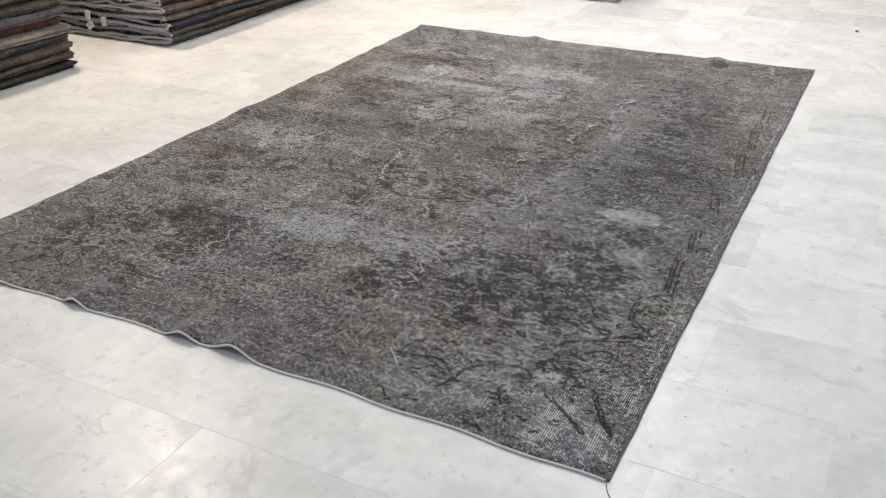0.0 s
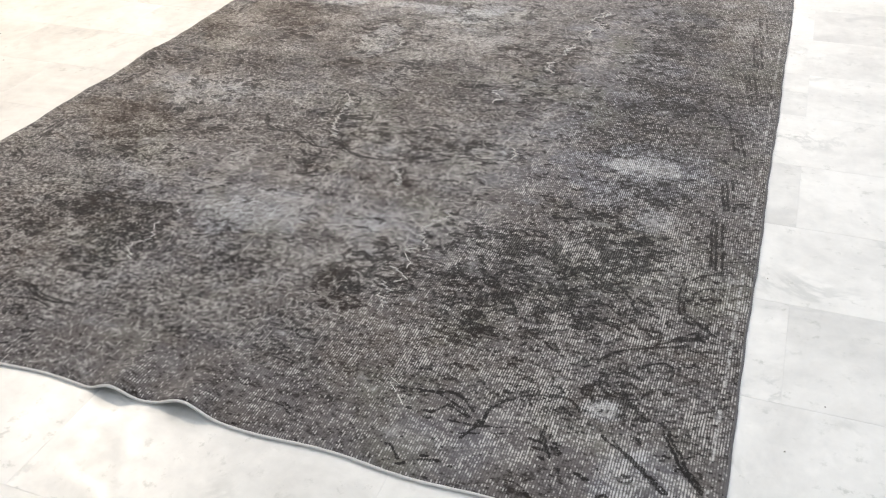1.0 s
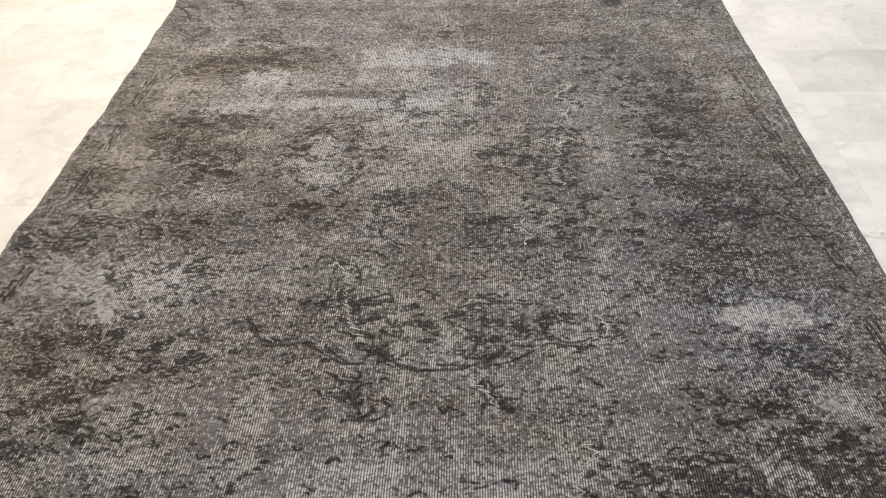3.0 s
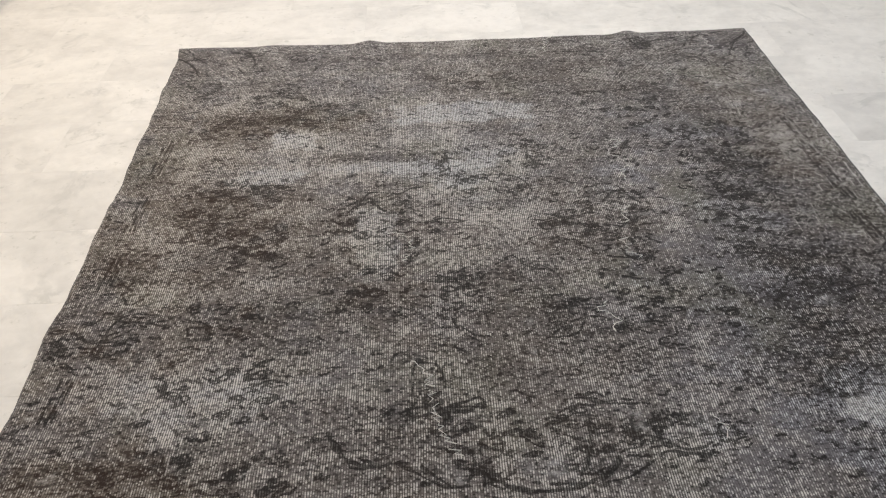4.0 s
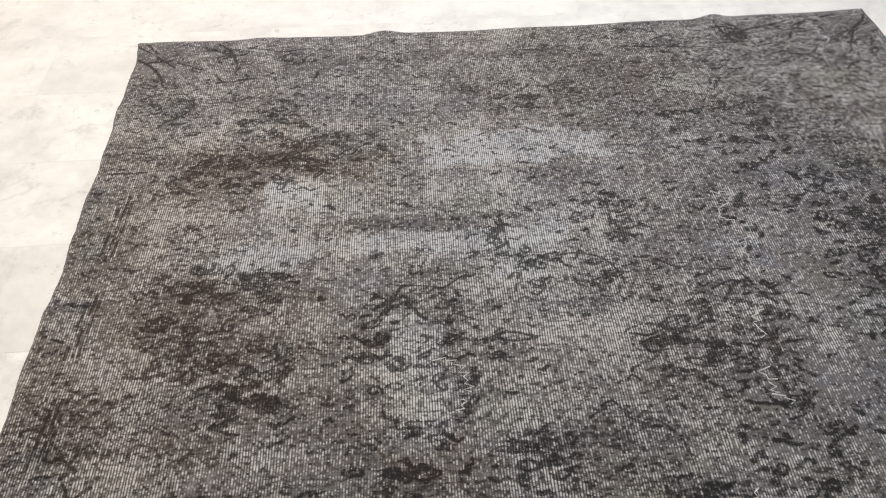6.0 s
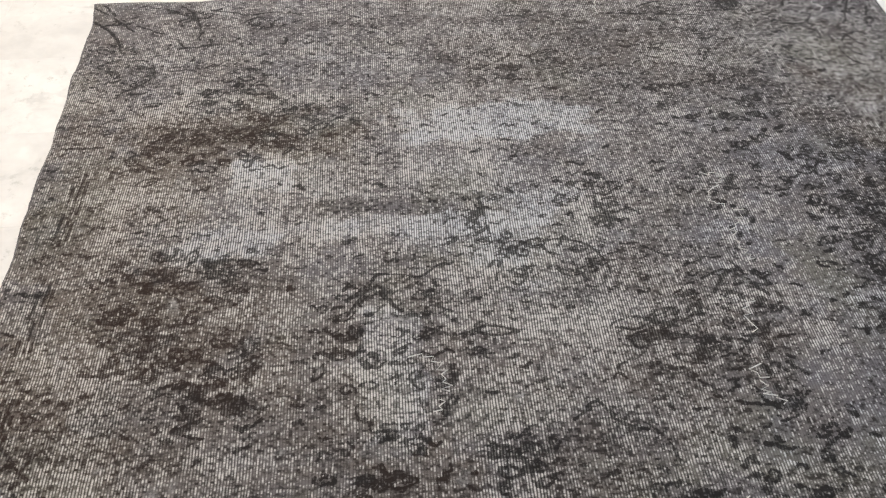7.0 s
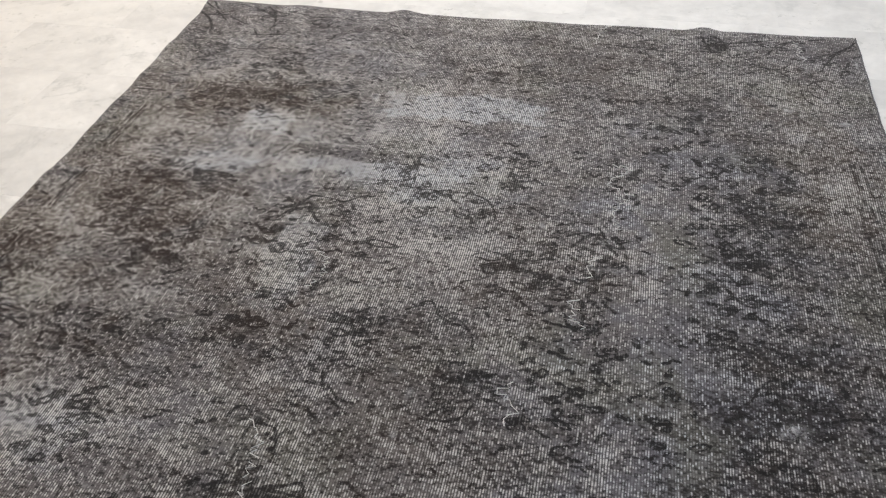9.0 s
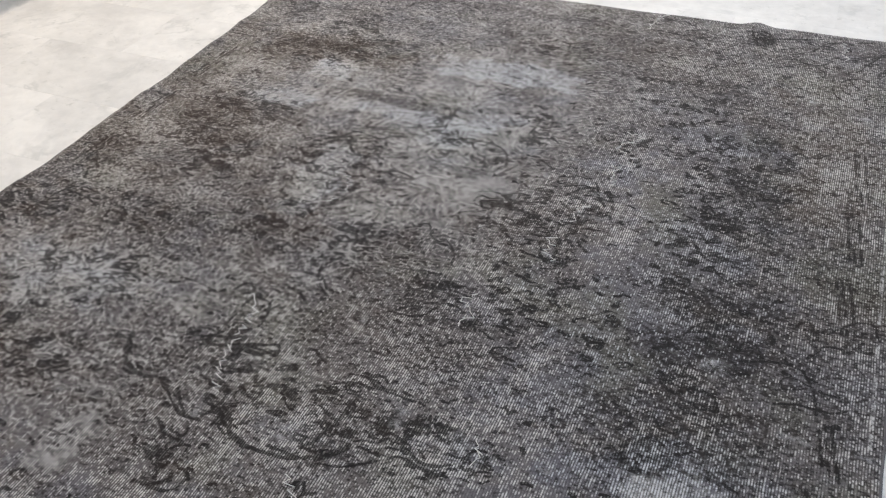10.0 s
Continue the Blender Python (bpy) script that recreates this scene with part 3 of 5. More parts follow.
# Vases in the middle of the long sides.
spiral(1.807, 1.542, 0.022, "x", 1.4, 0.0)
spiral(1.809, 1.490, 0.020, "x", 1.4, 3.0)
line([(1.797, 1.506), (1.866, 1.525), (1.907, 1.518), (1.932, 1.468), (1.941, 1.415)], "x", 0.0030)
spiral(1.891, 1.478, 0.020, "x", 1.3, 1.0)
line([(1.87, 1.42), (1.907, 1.43), (1.963, 1.431), (1.99, 1.45)], "x")
line([(1.884, 1.639), (1.903, 1.66), (1.921, 1.636), (1.928, 1.614)], "x")
line([(1.913, 1.608), (1.946, 1.646), (1.994, 1.696), (2.024, 1.694), (2.03, 1.66)], "x")
line([(1.913, 1.56), (1.94, 1.60), (1.985, 1.60)], "x")
spiral(2.015, 1.62, 0.022, "x", 1.2)
leaf(1.70, 1.43, 0.07, 0.6, "x")
leaf(1.72, 1.40, 0.07, -0.5, "x")
line([(1.826, 1.536), (1.881, 1.502), (1.938, 1.479), (1.976, 1.478)], "", 0.0030)
# Broken guard stripes along the long sides.
for y0, y1 in ((2.12, 2.33), (1.88, 2.08), (1.65, 1.81), (1.28, 1.40), (0.75, 0.94), (1.00, 1.15)):
    for off in (0.0, 0.010, 0.024):
        line([(1.945 + off, y1 - 0.01 * off), (1.955 + off, (y0 + y1) / 2), (1.965 + off, y0)], "", 0.0034, 0.9, 0.002, 0.28)
for y0, y1 in ((2.12, 2.33), (1.86, 2.03), (1.62, 1.76), (1.20, 1.32), (0.80, 0.95)):
    for off in (0.0, 0.010, 0.024):
        line([(0.128 - off, y1), (0.124 - off, (y0 + y1) / 2), (0.118 - off, y0)], "", 0.0034, 0.9, 0.002, 0.28)
# Scrolls and sprays of the near end.
line([(1.363, 0.177), (1.434, 0.198), (1.492, 0.191)], "x", 0.0030)
line([(1.514, 0.201), (1.573, 0.217), (1.615, 0.194), (1.649, 0.16)], "x", 0.0030)
line([(1.59, 0.153), (1.649, 0.16), (1.707, 0.17)], "x")
line([(1.624, 0.12), (1.649, 0.16), (1.701, 0.127)], "x")
line([(1.649, 0.16), (1.652, 0.211), (1.698, 0.252), (1.766, 0.271), (1.80, 0.25)], "x", 0.0030)
sprig(1.80, 0.10, 0.085, 2.2, "x")
line([(1.86, 0.207), (1.907, 0.165), (1.967, 0.108)], "x", 0.0030)
line([(1.955, 0.249), (1.989, 0.184), (2.023, 0.133)], "x", 0.0030)
line([(1.70, 0.046), (1.742, 0.057), (1.783, 0.026)], "x")
line([(1.254, 0.09), (1.29, 0.091), (1.327, 0.066), (1.362, 0.032)], "x")
line([(1.322, 0.074), (1.37, 0.096), (1.415, 0.056)], "x")
line([(1.172, 0.213), (1.22, 0.208), (1.264, 0.197)], "x", 0.0030)
spiral(1.161, 0.24, 0.018, "x", 1.5, 1.0)
line([(0.996, 0.205), (1.049, 0.198), (1.096, 0.199), (1.117, 0.213)], "x", 0.0030)
line([(1.15, 0.083), (1.112, 0.134), (1.11, 0.169), (1.111, 0.20)], "")
line([(0.958, 0.09), (0.985, 0.126), (1.01, 0.166)], "")
line([(0.48, 0.193), (0.507, 0.214), (0.555, 0.205)], "")
line([(0.568, 0.241), (0.605, 0.242), (0.657, 0.206), (0.752, 0.211)], "", 0.0030)
line([(1.783, 0.363), (1.837, 0.431), (1.904, 0.461), (1.982, 0.495)], "x", 0.0030)
line([(2.00, 0.526), (1.97, 0.547), (1.934, 0.592), (1.924, 0.663), (1.946, 0.713), (1.992, 0.746)], "x", 0.0030)
spiral(1.965, 0.64, 0.025, "x", 1.4, 2.0)
leaf(1.93, 0.50, 0.07, -0.3, "x")
rose(1.86, 0.335, 0.045, "x")
rose(0.63, 0.151, 0.022, "x")
# Sprays of the far end.
line([(0.026, 3.012), (0.081, 2.942), (0.166, 2.882), (0.199, 2.867)], "x", 0.0030)
line([(0.01, 2.94), (0.062, 2.89), (0.084, 2.849), (0.109, 2.784)], "x", 0.0030)
line([(0.128, 3.003), (0.197, 2.981), (0.259, 2.948), (0.287, 2.90), (0.299, 2.859)], "x", 0.0030)
for a in (2.4, 3.4, 0.4):
    leaf(0.275, 2.93, 0.045, a, "x", 0.2)
line([(0.309, 2.961), (0.375, 2.948), (0.405, 2.938), (0.492, 2.948), (0.551, 2.927)], "x")
rose(0.437, 2.897, 0.034, "x")
line([(0.239, 2.833), (0.264, 2.798), (0.319, 2.806), (0.319, 2.832)], "x", 0.0030)
line([(0.245, 2.792), (0.292, 2.796), (0.373, 2.815), (0.393, 2.832)], "x", 0.0030)
spiral(0.216, 2.801, 0.016, "x", 1.2)
line([(0.131, 2.734), (0.156, 2.749), (0.193, 2.729), (0.205, 2.693), (0.186, 2.648), (0.128, 2.607)], "x")
line([(1.02, 2.900), (1.10, 2.904), (1.21, 2.895), (1.352, 2.884)], "", 0.0030)
line([(1.059, 2.907), (1.108, 2.979), (1.16, 2.998), (1.24, 2.983), (1.307, 2.991)], "x")
line([(1.40, 2.90), (1.47, 2.93), (1.54, 2.91), (1.60, 2.88)], "x", 0.0030)
rose(0.939, 2.71, 0.055, "")
rose(1.148, 2.69, 0.045, "")
rose(1.637, 2.926, 0.040, "")
line([(1.86, 2.80), (1.895, 2.786), (1.91, 2.72), (1.96, 2.66)], "", 0.0030)
# More of the drawing: stems, scrolls and outlines that have kept their dye.
line([(1.359, 0.185), (1.413, 0.176), (1.464, 0.182)], "", 0.0028, 1.2, gaps=0.12)
line([(1.464, 0.182), (1.504, 0.210), (1.550, 0.209), (1.599, 0.190), (1.638, 0.158)], "", 0.0025, 1.2, gaps=0.12)
line([(1.638, 0.158), (1.652, 0.199), (1.675, 0.233), (1.703, 0.256), (1.760, 0.271)], "", 0.0025, 1.2, gaps=0.12)
line([(1.620, 0.130), (1.652, 0.141), (1.708, 0.154)], "", 0.0025, 1.2, gaps=0.12)
line([(1.555, 0.160), (1.580, 0.188), (1.621, 0.169)], "", 0.0025, 1.2, gaps=0.12)
line([(1.246, 0.100), (1.294, 0.096), (1.336, 0.063), (1.356, 0.042)], "", 0.0025, 1.2, gaps=0.12)
line([(1.324, 0.082), (1.348, 0.099), (1.380, 0.093), (1.414, 0.054)], "", 0.0025, 1.2, gaps=0.12)
line([(1.470, 0.064), (1.516, 0.062), (1.543, 0.040)], "", 0.0025, 1.2, gaps=0.12)
line([(1.544, 0.032), (1.581, 0.057), (1.632, 0.053)], "", 0.0025, 1.2, gaps=0.12)
line([(1.692, 0.040), (1.716, 0.051), (1.744, 0.052), (1.778, 0.025)], "", 0.0025, 1.2, gaps=0.12)
line([(1.752, 0.179), (1.766, 0.158), (1.787, 0.149)], "", 0.0028, 1.2, gaps=0.12)
line([(1.850, 0.201), (1.899, 0.172), (1.948, 0.135), (1.971, 0.112)], "", 0.0025, 1.2, gaps=0.12)
line([(1.944, 0.247), (1.965, 0.211), (1.987, 0.169), (2.024, 0.128)], "", 0.0025, 1.2, gaps=0.12)
line([(1.884, 0.399), (1.916, 0.417), (1.938, 0.401), (1.934, 0.372)], "", 0.0025, 1.2, gaps=0.12)
line([(1.878, 0.440), (1.906, 0.475), (1.961, 0.506)], "", 0.0025, 1.2, gaps=0.12)
line([(1.771, 0.652), (1.822, 0.595), (1.846, 0.555)], "", 0.0028, 1.2, gaps=0.12)
line([(1.391, 0.319), (1.443, 0.330), (1.475, 0.308)], "", 0.0025, 1.2, gaps=0.12)
line([(1.458, 0.385), (1.498, 0.391), (1.491, 0.375)], "", 0.0025, 1.2, gaps=0.12)
line([(1.420, 0.239), (1.468, 0.253), (1.516, 0.265)], "", 0.0028, 1.2, gaps=0.12)
line([(0.838, 0.214), (0.891, 0.202), (0.945, 0.197)], "", 0.0034, 1.2, gaps=0.12)
line([(0.858, 0.201), (0.916, 0.192), (0.965, 0.193)], "", 0.0025, 1.2, gaps=0.12)
line([(0.968, 0.210), (1.032, 0.212), (1.082, 0.209), (1.122, 0.185)], "", 0.0025, 1.2, gaps=0.12)
line([(0.993, 0.220), (1.031, 0.224), (1.051, 0.207)], "", 0.0025, 1.2, gaps=0.12)
line([(1.164, 0.203), (1.210, 0.202), (1.261, 0.196)], "", 0.0034, 1.2, gaps=0.12)
line([(1.148, 0.225), (1.180, 0.224), (1.197, 0.203)], "", 0.0025, 1.2, gaps=0.12)
line([(1.085, 0.161), (1.120, 0.118), (1.143, 0.083)], "", 0.0025, 1.2, gaps=0.12)
line([(0.958, 0.082), (0.979, 0.115), (0.987, 0.155)], "", 0.0020, 1.2, gaps=0.12)
line([(0.561, 0.258), (0.615, 0.221), (0.670, 0.202), (0.742, 0.213)], "", 0.0034, 1.2, gaps=0.12)
line([(0.574, 0.254), (0.644, 0.220), (0.706, 0.212)], "", 0.0025, 1.2, gaps=0.12)
line([(0.700, 0.105), (0.731, 0.119), (0.778, 0.101)], "", 0.0025, 1.2, gaps=0.12)
line([(0.790, 0.093), (0.830, 0.106), (0.894, 0.077)], "", 0.0025, 1.2, gaps=0.12)
line([(0.472, 0.220), (0.517, 0.224), (0.545, 0.206)], "", 0.0025, 1.2, gaps=0.12)
line([(0.359, 0.186), (0.435, 0.144)], "", 0.0025, 1.2, gaps=0.12)
line([(0.952, 0.448), (0.960, 0.467), (0.965, 0.485)], "", 0.0028, 1.2, gaps=0.12)
line([(0.926, 1.044), (0.965, 1.024), (0.998, 1.002), (1.036, 0.990)], "", 0.0034, 1.2, gaps=0.12)
line([(0.933, 1.058), (0.971, 1.033), (1.003, 1.013)], "", 0.0025, 1.2, gaps=0.12)
line([(0.903, 1.060), (0.929, 1.059)], "", 0.0025, 1.2, gaps=0.12)
line([(0.923, 1.027), (0.954, 1.032)], "", 0.0025, 1.2, gaps=0.12)
line([(0.956, 1.003), (0.979, 1.012)], "", 0.0025, 1.2, gaps=0.12)
line([(1.043, 1.006), (1.081, 1.001), (1.130, 0.997), (1.170, 1.004), (1.197, 1.035), (1.207, 1.058)], "", 0.0034, 1.2, gaps=0.12)
line([(1.124, 1.025), (1.152, 1.016), (1.185, 1.036)], "", 0.0025, 1.2, gaps=0.12)
line([(1.131, 1.083), (1.148, 1.073), (1.164, 1.089), (1.148, 1.104), (1.124, 1.104)], "", 0.0028, 1.2, gaps=0.12)
line([(1.168, 1.209), (1.206, 1.193), (1.241, 1.192), (1.300, 1.186)], "", 0.0025, 1.2, gaps=0.12)
line([(1.168, 1.209), (1.184, 1.226), (1.209, 1.209), (1.241, 1.204)], "", 0.0025, 1.2, gaps=0.12)
line([(0.872, 1.189), (0.927, 1.185), (0.972, 1.195), (0.961, 1.217), (0.936, 1.211), (0.898, 1.189)], "", 0.0028, 1.2, gaps=0.12)
line([(0.815, 1.184), (0.833, 1.217), (0.863, 1.203)], "", 0.0025, 1.2, gaps=0.12)
line([(0.634, 1.130), (0.653, 1.132), (0.673, 1.142)], "", 0.0025, 1.2, gaps=0.12)
line([(0.676, 1.112), (0.707, 1.074), (0.748, 1.058), (0.803, 1.064)], "", 0.0038, 1.2, gaps=0.12)
line([(0.975, 1.086), (0.996, 1.079), (0.994, 1.097), (0.976, 1.099)], "", 0.0028, 1.2, gaps=0.12)
line([(0.977, 1.117), (1.006, 1.121)], "", 0.0025, 1.2, gaps=0.12)
line([(0.837, 0.930), (0.864, 0.921), (0.909, 0.925), (0.924, 0.938)], "", 0.0028, 1.2, gaps=0.12)
line([(0.866, 0.970), (0.899, 0.955), (0.925, 0.952)], "", 0.0028, 1.2, gaps=0.12)
line([(0.851, 0.981), (0.881, 0.962)], "", 0.0025, 1.2, gaps=0.12)
line([(0.919, 0.980), (0.921, 0.957)], "", 0.0025, 1.2, gaps=0.12)
line([(0.949, 0.953), (0.954, 0.962)], "", 0.0038, 1.2, gaps=0.12)
line([(0.959, 0.875), (0.956, 0.911), (0.983, 0.907)], "", 0.0034, 1.2, gaps=0.12)
line([(0.901, 0.851), (0.938, 0.856), (0.958, 0.877)], "", 0.0034, 1.2, gaps=0.12)
line([(1.314, 1.108), (1.338, 1.078)], "", 0.0028, 1.2, gaps=0.12)
line([(0.831, 1.355), (0.867, 1.331), (0.890, 1.284), (0.896, 1.233)], "", 0.0025, 1.2, gaps=0.12)
line([(1.318, 1.946), (1.369, 1.965), (1.416, 1.920), (1.438, 1.887)], "", 0.0028, 1.2, gaps=0.12)
line([(1.158, 1.815), (1.194, 1.812), (1.264, 1.812)], "", 0.0028, 1.2, gaps=0.12)
line([(0.436, 1.018), (0.487, 1.004), (0.500, 0.976)], "", 0.0028, 1.2, gaps=0.12)
line([(0.423, 1.030), (0.466, 1.040), (0.505, 1.041)], "", 0.0025, 1.2, gaps=0.12)
line([(1.120, 1.392), (1.181, 1.398), (1.213, 1.466)], "", 0.0025, 1.2, gaps=0.12)
line([(0.936, 1.436), (0.966, 1.408), (0.999, 1.401)], "", 0.0025, 1.2, gaps=0.12)
line([(0.228, 2.996), (0.279, 2.922), (0.294, 2.831)], "", 0.0025, 1.2, gaps=0.12)
line([(0.199, 2.964), (0.251, 2.945), (0.272, 2.916)], "", 0.0025, 1.2, gaps=0.12)
line([(0.001, 3.010), (0.064, 2.942), (0.124, 2.879)], "", 0.0025, 1.2, gaps=0.12)
line([(0.028, 2.921), (0.079, 2.867), (0.110, 2.784)], "", 0.0025, 1.2, gaps=0.12)
line([(1.064, 2.891), (1.194, 2.879), (1.342, 2.880), (1.583, 2.851)], "", 0.0034, 1.2, gaps=0.12)
line([(1.171, 2.955), (1.232, 2.914), (1.280, 2.899)], "", 0.0028, 1.2, gaps=0.12)
line([(1.083, 2.910), (1.105, 2.962), (1.150, 2.983)], "", 0.0025, 1.2, gaps=0.12)
line([(1.609, 2.951), (1.624, 2.913), (1.667, 2.945), (1.639, 2.966)], "", 0.0028, 1.2, gaps=0.12)
line([(1.670, 2.927), (1.746, 2.956), (1.841, 2.985)], "", 0.0025, 1.2, gaps=0.12)
line([(1.935, 2.867), (2.024, 2.967), (2.053, 3.022)], "", 0.0025, 1.2, gaps=0.12)
line([(1.927, 2.798), (1.980, 2.898), (2.057, 2.964)], "", 0.0025, 1.2, gaps=0.12)
line([(1.802, 2.793), (1.839, 2.757), (1.835, 2.724)], "", 0.0028, 1.2, gaps=0.12)
line([(1.864, 2.738), (1.865, 2.674), (1.878, 2.627), (1.900, 2.604)], "", 0.0028, 1.2, gaps=0.12)
line([(0.875, 2.701), (0.907, 2.729), (0.959, 2.693), (0.934, 2.665)], "", 0.0025, 1.2, gaps=0.12)
line([(1.159, 1.813), (1.212, 1.822), (1.255, 1.815)], "", 0.0034, 1.2, gaps=0.12)
line([(1.159, 1.813), (1.167, 1.797), (1.184, 1.799)], "", 0.0025, 1.2, gaps=0.12)
line([(0.663, 1.903), (0.697, 1.943), (0.714, 1.968)], "", 0.0025, 1.2, gaps=0.12)
line([(0.624, 1.873), (0.653, 1.855), (0.675, 1.853)], "", 0.0034, 1.2, gaps=0.12)
line([(0.824, 1.916), (0.838, 1.907)], "", 0.0028, 1.2, gaps=0.12)
line([(0.689, 1.680), (0.710, 1.658), (0.731, 1.657)], "", 0.0028, 1.2, gaps=0.12)
line([(1.055, 1.681), (1.072, 1.687), (1.093, 1.658), (1.129, 1.628)], "", 0.0028, 1.2, gaps=0.12)
line([(0.295, 2.133), (0.333, 2.130)], "", 0.0025, 1.2, gaps=0.12)
line([(0.214, 1.806), (0.253, 1.799), (0.290, 1.804)], "", 0.0034, 1.2, gaps=0.12)
line([(0.385, 1.682), (0.413, 1.666), (0.438, 1.664)], "", 0.0028, 1.2, gaps=0.12)
line([(-0.000, 2.422), (0.070, 2.416), (0.139, 2.415)], "", 0.0028, 1.2, gaps=0.12)
line([(0.196, 1.509), (0.233, 1.493), (0.278, 1.498)], "", 0.0025, 1.2, gaps=0.12)
line([(0.173, 1.477), (0.204, 1.497), (0.252, 1.492), (0.294, 1.469)], "", 0.0025, 1.2, gaps=0.12)
line([(0.053, 1.653), (0.081, 1.657), (0.106, 1.642)], "", 0.0025, 1.2, gaps=0.12)
line([(1.268, 1.687), (1.305, 1.670), (1.365, 1.659)], "", 0.0028, 1.2, gaps=0.12)
line([(1.347, 1.667), (1.343, 1.696), (1.333, 1.711)], "", 0.0028, 1.2, gaps=0.12)
line([(1.930, 0.732), (1.915, 0.673), (1.915, 0.618), (1.926, 0.574)], "", 0.0028, 1.2, gaps=0.12)
line([(1.950, 0.705), (1.964, 0.728), (1.996, 0.739)], "", 0.0025, 1.2, gaps=0.12)
line([(1.944, 0.648), (1.958, 0.670), (1.978, 0.676), (1.981, 0.665)], "", 0.0025, 1.2, gaps=0.12)
line([(1.947, 0.615), (1.964, 0.630), (1.987, 0.625)], "", 0.0025, 1.2, gaps=0.12)
line([(1.934, 0.568), (1.949, 0.551), (1.977, 0.560), (1.987, 0.542), (1.985, 0.512)], "", 0.0028, 1.2, gaps=0.12)
line([(1.898, 0.469), (1.914, 0.487), (1.946, 0.497), (1.983, 0.506)], "", 0.0028, 1.2, gaps=0.12)
line([(1.932, 0.466), (1.952, 0.480), (1.983, 0.466)], "", 0.0025, 1.2, gaps=0.12)
line([(1.844, 0.522), (1.861, 0.511), (1.896, 0.509)], "", 0.0028, 1.2, gaps=0.12)
line([(0.664, 1.144), (0.702, 1.076), (0.764, 1.058), (0.817, 1.062)], "", 0.0028, 1.2, gaps=0.12)
line([(0.813, 1.167), (0.890, 1.197), (0.968, 1.196)], "", 0.0028, 1.2, gaps=0.12)
line([(0.823, 1.180), (0.830, 1.310), (0.870, 1.327)], "", 0.0025, 1.2, gaps=0.12)
line([(0.830, 1.063), (0.886, 1.012), (0.927, 1.004)], "", 0.0028, 1.2, gaps=0.12)
line([(0.939, 1.060), (0.973, 1.029), (1.009, 0.990), (1.112, 0.987), (1.182, 1.024), (1.210, 1.048)], "", 0.0034, 1.2, gaps=0.12)
line([(0.872, 0.968), (0.913, 0.961), (0.931, 0.942)], "", 0.0028, 1.2, gaps=0.12)
line([(0.849, 0.915), (0.915, 0.911), (0.966, 0.905), (0.990, 0.888)], "", 0.0028, 1.2, gaps=0.12)
line([(0.919, 0.853), (0.967, 0.857), (0.984, 0.887)], "", 0.0025, 1.2, gaps=0.12)
line([(1.129, 1.108), (1.157, 1.099), (1.164, 1.133)], "", 0.0034, 1.2, gaps=0.12)
line([(1.285, 1.119), (1.315, 1.077), (1.354, 1.069), (1.409, 1.095)], "", 0.0028, 1.2, gaps=0.12)


def petals(x, y, r):
    """A scalloped flower head, flattened by the weave, with a second ring inside."""
    n, a0 = int(rng.integers(5, 8)), rng.random() * 6
    for size in (1.0, 0.5):
        ring_ = [(x + r * size * (0.78 + 0.25 * abs(math.sin(n * a / 2))) * math.cos(a + a0), y + 0.72 * r * size * (0.78 + 0.25 * abs(math.sin(n * a / 2))) * math.sin(a + a0)) for a in np.linspace(0, 6.28, 30)]
        line(ring_, "", 0.0027, 0.92, 0.003, 0.30)


def curl(x, y, r):
    spiral(x, y, r, "", rng.uniform(0.8, 1.4), rng.random() * 6, int(rng.choice([-1, 1])), 0.95, thick=0.0028, shake=0.002)


def blade(x, y, long):
    """A leaf that lies mostly along the wefts, sometimes filled."""
    a = rng.normal(0, 0.45) + (math.pi if rng.random() < 0.5 else 0)
    leaf(x, y, long, a, "", rng.uniform(0.14, 0.26), thick=0.0027, shake=0.003, amount=0.92)
    if rng.random() < 0.55:
        c, s = math.cos(a), math.sin(a)
        line([(x + c * k * long, y + s * k * long) for k in (0.15, 0.5, 0.85)], "", 0.0034, 0.72, 0.003, 0.25)


def squiggle(x, y, long):
    a = rng.normal(0, 0.35)
    c, s = math.cos(a), math.sin(a)
    sway = [rng.normal(0, 0.16) * long for _ in range(4)]
    line([(x + c * k * long - s * d, y + s * k * long + c * d) for k, d in zip((0, 0.33, 0.66, 1), sway)], "", rng.uniform(0.0025, 0.0039), 0.95, 0.003, 0.2)


def flowers(x, y, rx, ry, density):
    """A patch of the half-gone field of flowers: heads, curls, leaves and short strokes."""
    for _ in range(int(8 + 4000 * rx * ry * density)):
        a, d = rng.random() * 6.283, math.sqrt(rng.random()) * 1.15
        fx, fy, kind = x + rx * d * math.cos(a), y + ry * d * math.sin(a), rng.random()
        if kind < 0.10:
            petals(fx, fy, rng.uniform(0.012, 0.024))
        elif kind < 0.22:
            curl(fx, fy, rng.uniform(0.008, 0.016))
        elif kind < 0.48:
            blade(fx, fy, rng.uniform(0.022, 0.05))
        else:
            squiggle(fx, fy, rng.uniform(0.012, 0.042))


